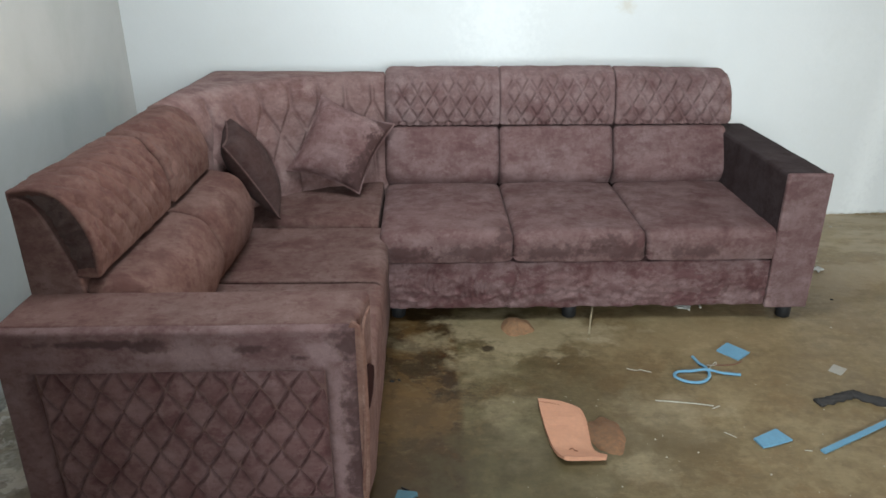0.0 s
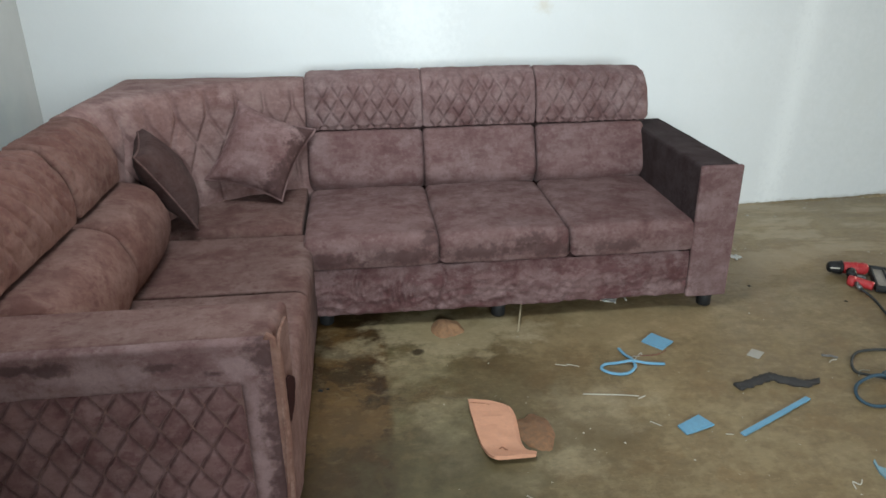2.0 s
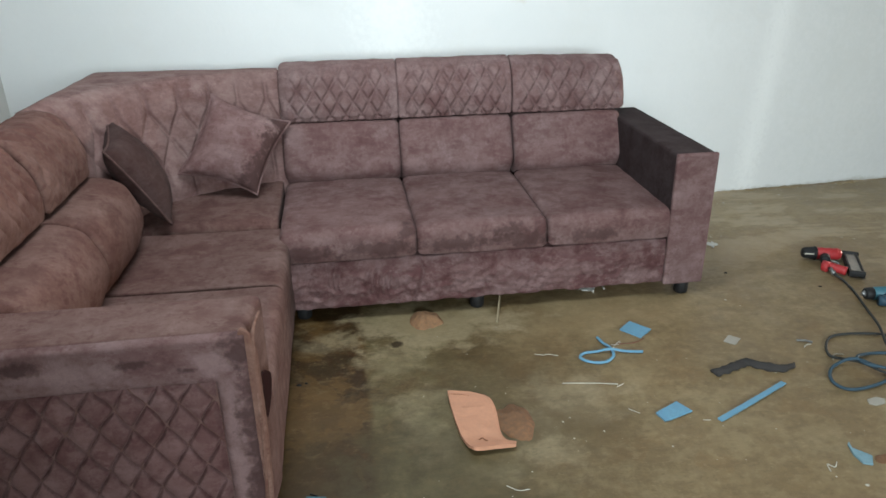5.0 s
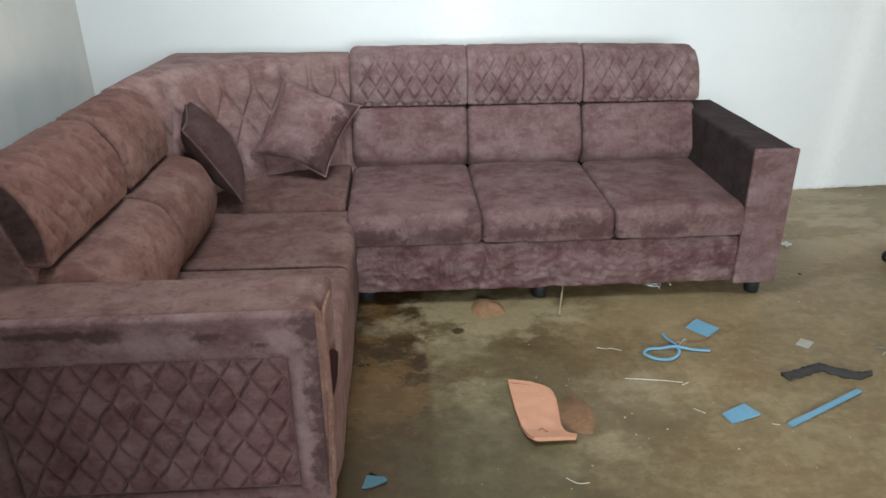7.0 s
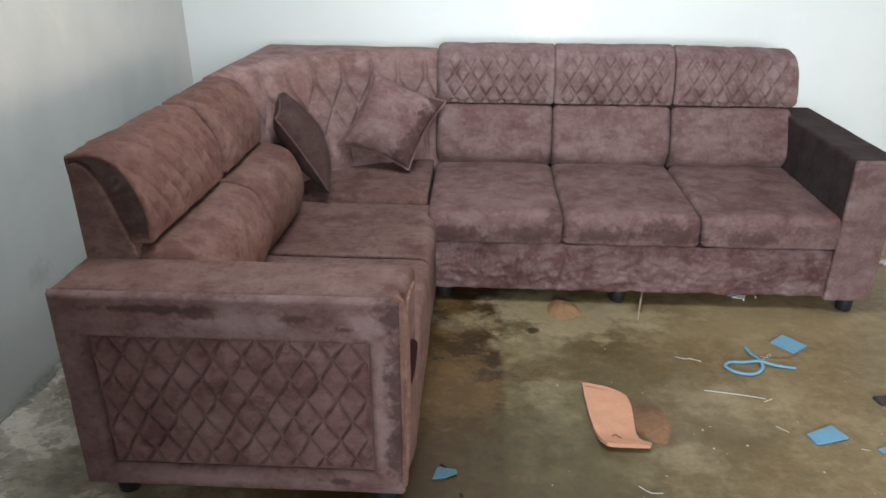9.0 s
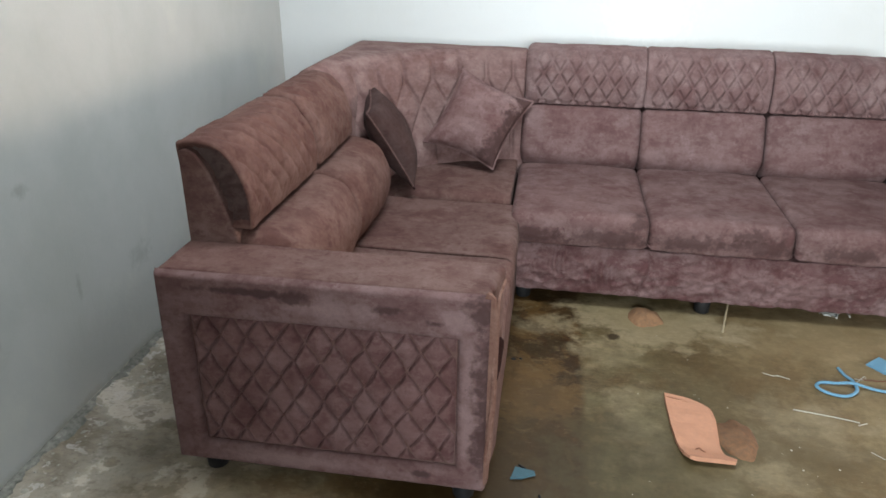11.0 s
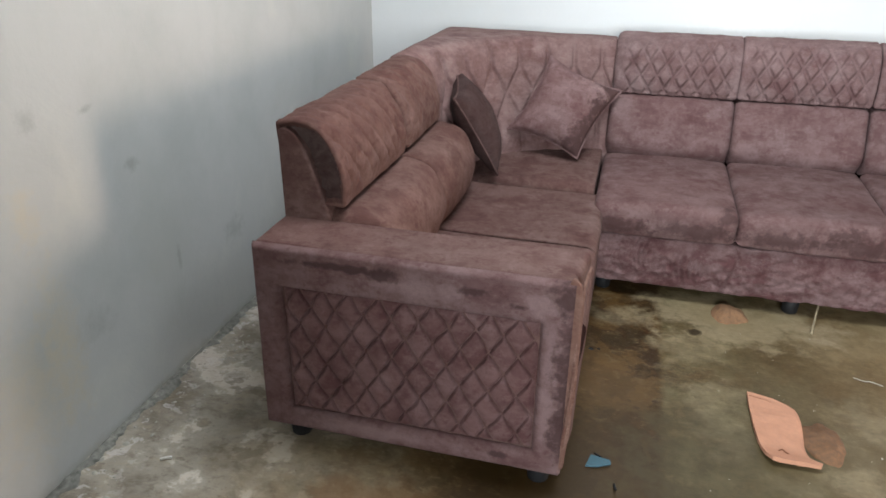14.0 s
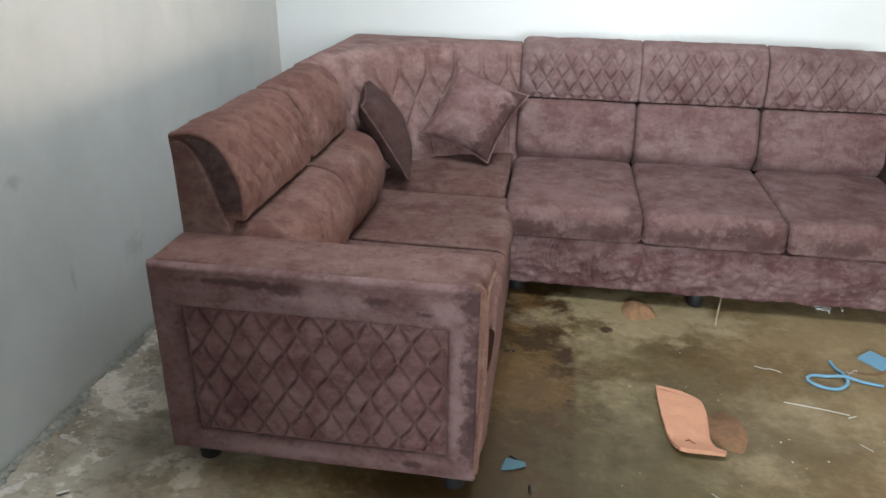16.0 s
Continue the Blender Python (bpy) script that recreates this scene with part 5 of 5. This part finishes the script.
def crumpled(w, d, seed):
    """A creased scrap of paper."""
    n = 8
    verts = [Vector((w * (i / n - 0.5), d * (j / n - 0.5), 0.010 + 0.016 * noise.noise(Vector((i * 0.55, j * 0.55, seed))) - lay)) for lay in (0.0, 0.0012) for j in range(n + 1) for i in range(n + 1)]
    m, faces = (n + 1) ** 2, []
    for lay in (0, m):
        faces += [[lay + j * (n + 1) + i, lay + j * (n + 1) + i + 1, lay + (j + 1) * (n + 1) + i + 1, lay + (j + 1) * (n + 1) + i] for j in range(n) for i in range(n)]
    rim = [i for i in range(n)] + [j * (n + 1) + n for j in range(n)] + [n * (n + 1) + i for i in range(n, 0, -1)] + [j * (n + 1) for j in range(n, 0, -1)]
    faces += [[a, b, b + m, a + m] for a, b in zip(rim, rim[1:] + rim[:1])]
    low = min(v.z for v in verts)
    return [v - Vector((0, 0, low)) for v in verts], faces


solo("paper_scrap", crumpled(0.070, 0.055, 3), plain("white_paper", (0.48, 0.48, 0.46), 0.8, var=0.08), (1.366, -0.503, 0), "crumpled white paper scrap under the sofa's edge", "paper", turn=-25)
solo("paper_scrap", crumpled(0.050, 0.040, 9), plain("white_shaving", (0.55, 0.55, 0.53), 0.8, var=0.08), (2.194, -0.118, 0), "curled white plastic shavings beside the sofa", "shaving", turn=30)
PEBBLE = mound(1, 1, 0.7, 5, 4, 10)
random.seed(21)
spots = [(2.31, 0.0, 0.006), (2.25, 0.0, 0.006), (2.095, -0.438, 0.010), (2.94, -0.13, 0.008), (2.99, -0.16, 0.006), (0.96, -1.43, 0.005), (0.97, -1.52, 0.004), (1.08, -1.50, 0.004), (1.27, -1.61, 0.004), (0.065, -1.061, 0.011), (0.092, -1.054, 0.008), (1.95, -0.70, 0.006), (2.45, -0.65, 0.010), (1.76, -1.87, 0.007), (0.47, -0.60, 0.006)]
for k in range(24):
    spots.append((random.uniform(0.4, 3.0), random.uniform(-2.1, 0.3) if k % 3 else random.uniform(-2.0, -1.2), random.uniform(0.0018, 0.0038)))
dark = {2, 9, 10, 12}
light_me = mesh_of("chip", *PEBBLE, WHITE_SCRAP)
dark_me = mesh_of("dark_chip", *PEBBLE, BLACK_PLASTIC)
for k, (x, y, r) in enumerate(spots):
    if y > -0.62 and x < 1.9 and r < 0.01:
        continue
    ob = new("cement_chip", dark_me if k in dark else light_me)
    ob.matrix_world = pose(x, y, 0.0, 0, 0, random.uniform(0, 360)) @ Matrix.Diagonal((r, r * random.uniform(0.5, 0.9), r * 0.5, 1))
    tagged(ob, "small black crumb on the floor" if k in dark else "small pale crumb of cement on the floor", "crumb", "floor crumbs")

solo("tin_clip", join(box(-0.026, 0.004, -0.006, 0.006, 0, 0.005, 0.002), moved(box(-0.010, 0.022, -0.005, 0.005, 0, 0.006, 0.002), pose(0.012, -0.002, 0.001, 0, 0, -24))), STEEL, (2.075, -1.085, 0), "small bent dark metal clip", "clip", turn=-20)


def crumb_field(name, label, count, seed, place, size):
    """Loose crumbs of plaster fallen along a wall's foot, far too many to count."""
    rnd = random.Random(seed)
    geos = []
    for _ in range(count):
        x, y = place(rnd)
        r = rnd.uniform(*size) * (0.5 if rnd.random() < 0.6 else 1.0)
        geos.append(moved(mound(1, 1, 0.7, rnd.uniform(0, 40), 2, 7), pose(x, y, 0.0, 0, 0, rnd.uniform(0, 360)) @ Matrix.Diagonal((r, r * rnd.uniform(0.4, 0.9), r * rnd.uniform(0.4, 0.8), 1))))
    return solo(name, join(*geos), CRUMB, (0, 0, 0), label, "crumbs", kind="stuff")


crumb_field("plaster_crumbs", "pale crumbs of plaster fallen along the wall", 230, 4, lambda r: (LEFT + 0.012 + 0.16 * r.random() ** 2.4, r.uniform(-2.7, -0.4)), (0.004, 0.013))
crumb_field("plaster_crumbs", "pale crumbs of plaster fallen along the back wall", 110, 9, lambda r: (lambda x: (x, BACK_L + (BACK_R - BACK_L) * (x - LEFT) / (RIGHT - LEFT) - 0.012 - 0.30 * r.random() ** 2.2))(r.uniform(1.9, 4.2)), (0.003, 0.010))
crumb_field("floor_grit", "fine pale grit strewn over the cement floor", 110, 12, lambda r: (r.uniform(0.42, 2.7), r.uniform(-2.0, -0.72)), (0.0014, 0.0034))


def build_nailer():
    """Lies on its side: nose to the wall's corner, grip and magazine towards the room."""
    gun = thing("nail_gun", (2.66, -0.42, 0), "red pneumatic nail gun with a black nose lying on its side", "tool")
    lie = pose(0, 0, 0.036, 0, 90, 0)
    axis = pose(0, 0.035, 0, 0, 0, -18)
    barrel = part("body", moved(disc_post(0.030, 0.029, -0.048, 0.066, 20, 0.007), axis @ lie), RED_PAINT, gun, "red enamelled barrel")
    for x in (-0.020, 0.012, 0.044):
        part("cooling_rib", moved(disc_post(0.0315, 0.0315, x - 0.003, x + 0.003, 20, 0.001), axis @ lie), RED_PAINT, barrel)
    cap = part("nose_cap", moved(disc_post(0.027, 0.033, -0.116, -0.046, 20, 0.009), axis @ lie), BLACK_PLASTIC, gun, "black rubber cap")
    part("cap_ring", moved(disc_post(0.0345, 0.0345, -0.062, -0.050, 20, 0.003), axis @ lie), BLACK_PLASTIC, cap)
    part("cap_stripe", moved(box(-0.112, -0.068, -0.034, -0.030, 0.040, 0.046, 0.001), axis), WHITE_SCRAP, cap, "white mark on the cap")
    part("trigger_housing", rod([(-0.03, 0.0, 0.034), (-0.060, -0.048, 0.032)], 0.023, 12), BLACK_PLASTIC, gun)
    part("trigger", rod(spline([(-0.030, -0.040, 0.030), (-0.012, -0.055, 0.030), (-0.006, -0.075, 0.029)], 3), 0.006, 8), STEEL, gun, "worn steel trigger")
    grip = part("grip", rod(spline([(-0.088, -0.066, 0.030), (-0.062, -0.110, 0.030), (-0.026, -0.156, 0.028)], 4), 0.021, 12), RED_PAINT, gun)
    part("end_cap", moved(disc_post(0.026, 0.026, -0.015, 0.015, 16, 0.005), pose(-0.090, -0.092, 0.030, 90, 0, 30)), RED_PAINT, grip)
    part("coupler", rod([(-0.086, -0.118, 0.030), (-0.090, -0.158, 0.022)], 0.011, 10), STEEL, grip, "bright steel hose coupler")
    slope = pose(0.118, 0.018, 0, 0, 0, -118.8)
    plate = part("magazine_plate", moved(box(0.0, 0.226, -0.023, 0.023, 0.016, 0.034, 0.003), slope), DUSTY_STEEL, gun, "dusty grey metal magazine")
    for y in (-0.027, 0.027):
        part("magazine_rail", moved(box(0.0, 0.232, y - 0.005, y + 0.005, 0.006, 0.040, 0.003), slope), BLACK_PLASTIC, plate)
    part("magazine_end", moved(box(0.222, 0.238, -0.034, 0.038, 0.008, 0.040, 0.005), slope), BLACK_PLASTIC, plate)
    part("front_plate", moved(box(-0.014, 0.008, -0.036, 0.040, 0.006, 0.044, 0.005), slope), BLACK_PLASTIC, plate)
    return gun


build_nailer()


def build_drill():
    tool = thing("power_tool", (2.635, -0.815, 0), "teal and dark blue power tool lying on the floor", "tool", turn=-8)
    lie = pose(0, 0, 0.032, 0, 90, 0)
    casing = part("casing", moved(disc_post(0.030, 0.032, -0.046, 0.16, 18, 0.006), lie), BLUE_CASING, tool, "teal plastic casing")
    for x in (0.02, 0.05, 0.08):
        part("air_vent", moved(box(x, x + 0.006, -0.020, 0.020, 0.058, 0.0655, 0.001), pose(0, 0, 0)), BLACK_PLASTIC, casing)
    chuck = part("chuck", moved(disc_post(0.025, 0.029, -0.082, -0.044, 18, 0.005), lie), BLACK_PLASTIC, tool, "black chuck")
    part("chuck_jaw", moved(disc_post(0.008, 0.014, -0.096, -0.080, 12, 0.002), lie), STEEL, chuck)
    part("grip", rod(spline([(-0.050, -0.058, 0.026), (0.02, -0.078, 0.026), (0.11, -0.118, 0.024)], 4), 0.023, 12), BLUE_GRIP, tool, "dark blue grip")
    part("grip_neck", rod([(0.0, -0.02, 0.028), (0.005, -0.070, 0.026)], 0.019, 10), BLUE_GRIP, tool)
    return tool


build_drill()

hose = thing("air_hose", (2.3, -1.2, 0), "grey-blue rubber air hose lying in loose coils", "hose")
origin = Vector((2.3, -1.2, 0))
lead = [(2.568, -0.580, 0.022), (2.580, -0.636, 0.012), (2.560, -0.732, 0.008), (2.497, -0.905, 0.008), (2.428, -1.060, 0.022), (2.350, -1.205, 0.022)]
loop_a = [(2.33, -1.30, 0.010), (2.42, -1.36, 0.008), (2.53, -1.29, 0.008), (2.51, -1.17, 0.008), (2.420, -1.110, 0.009), (2.382, -1.092, 0.008), (2.281, -1.075, 0.008), (2.195, -1.086, 0.008), (2.129, -1.149, 0.008), (2.102, -1.216, 0.008), (2.146, -1.257, 0.012), (2.176, -1.307, 0.022), (2.215, -1.380, 0.022), (2.32, -1.42, 0.010)]
loop_b = [(2.42, -1.36, 0.022), (2.44, -1.28, 0.012), (2.326, -1.236, 0.010), (2.249, -1.228, 0.010), (2.176, -1.262, 0.024), (2.161, -1.326, 0.036), (2.225, -1.375, 0.034), (2.203, -1.400, 0.012), (2.095, -1.429, 0.008), (2.021, -1.427, 0.008), (1.997, -1.383, 0.008), (2.022, -1.324, 0.008), (2.077, -1.279, 0.010), (2.148, -1.285, 0.034), (2.235, -1.350, 0.024), (2.50, -1.42, 0.010), (2.8, -1.50, 0.008), (3.3, -1.45, 0.008)]
part("hose_line", rod([p - origin for p in spline(lead + loop_a, 8)], 0.0053, 8), RUBBER, hose)
part("hose_line", rod([p - origin for p in spline(loop_a[-1:] + loop_b, 8)], 0.0062, 8), BLUE_HOSE, hose, "blue-grey length of the hose")
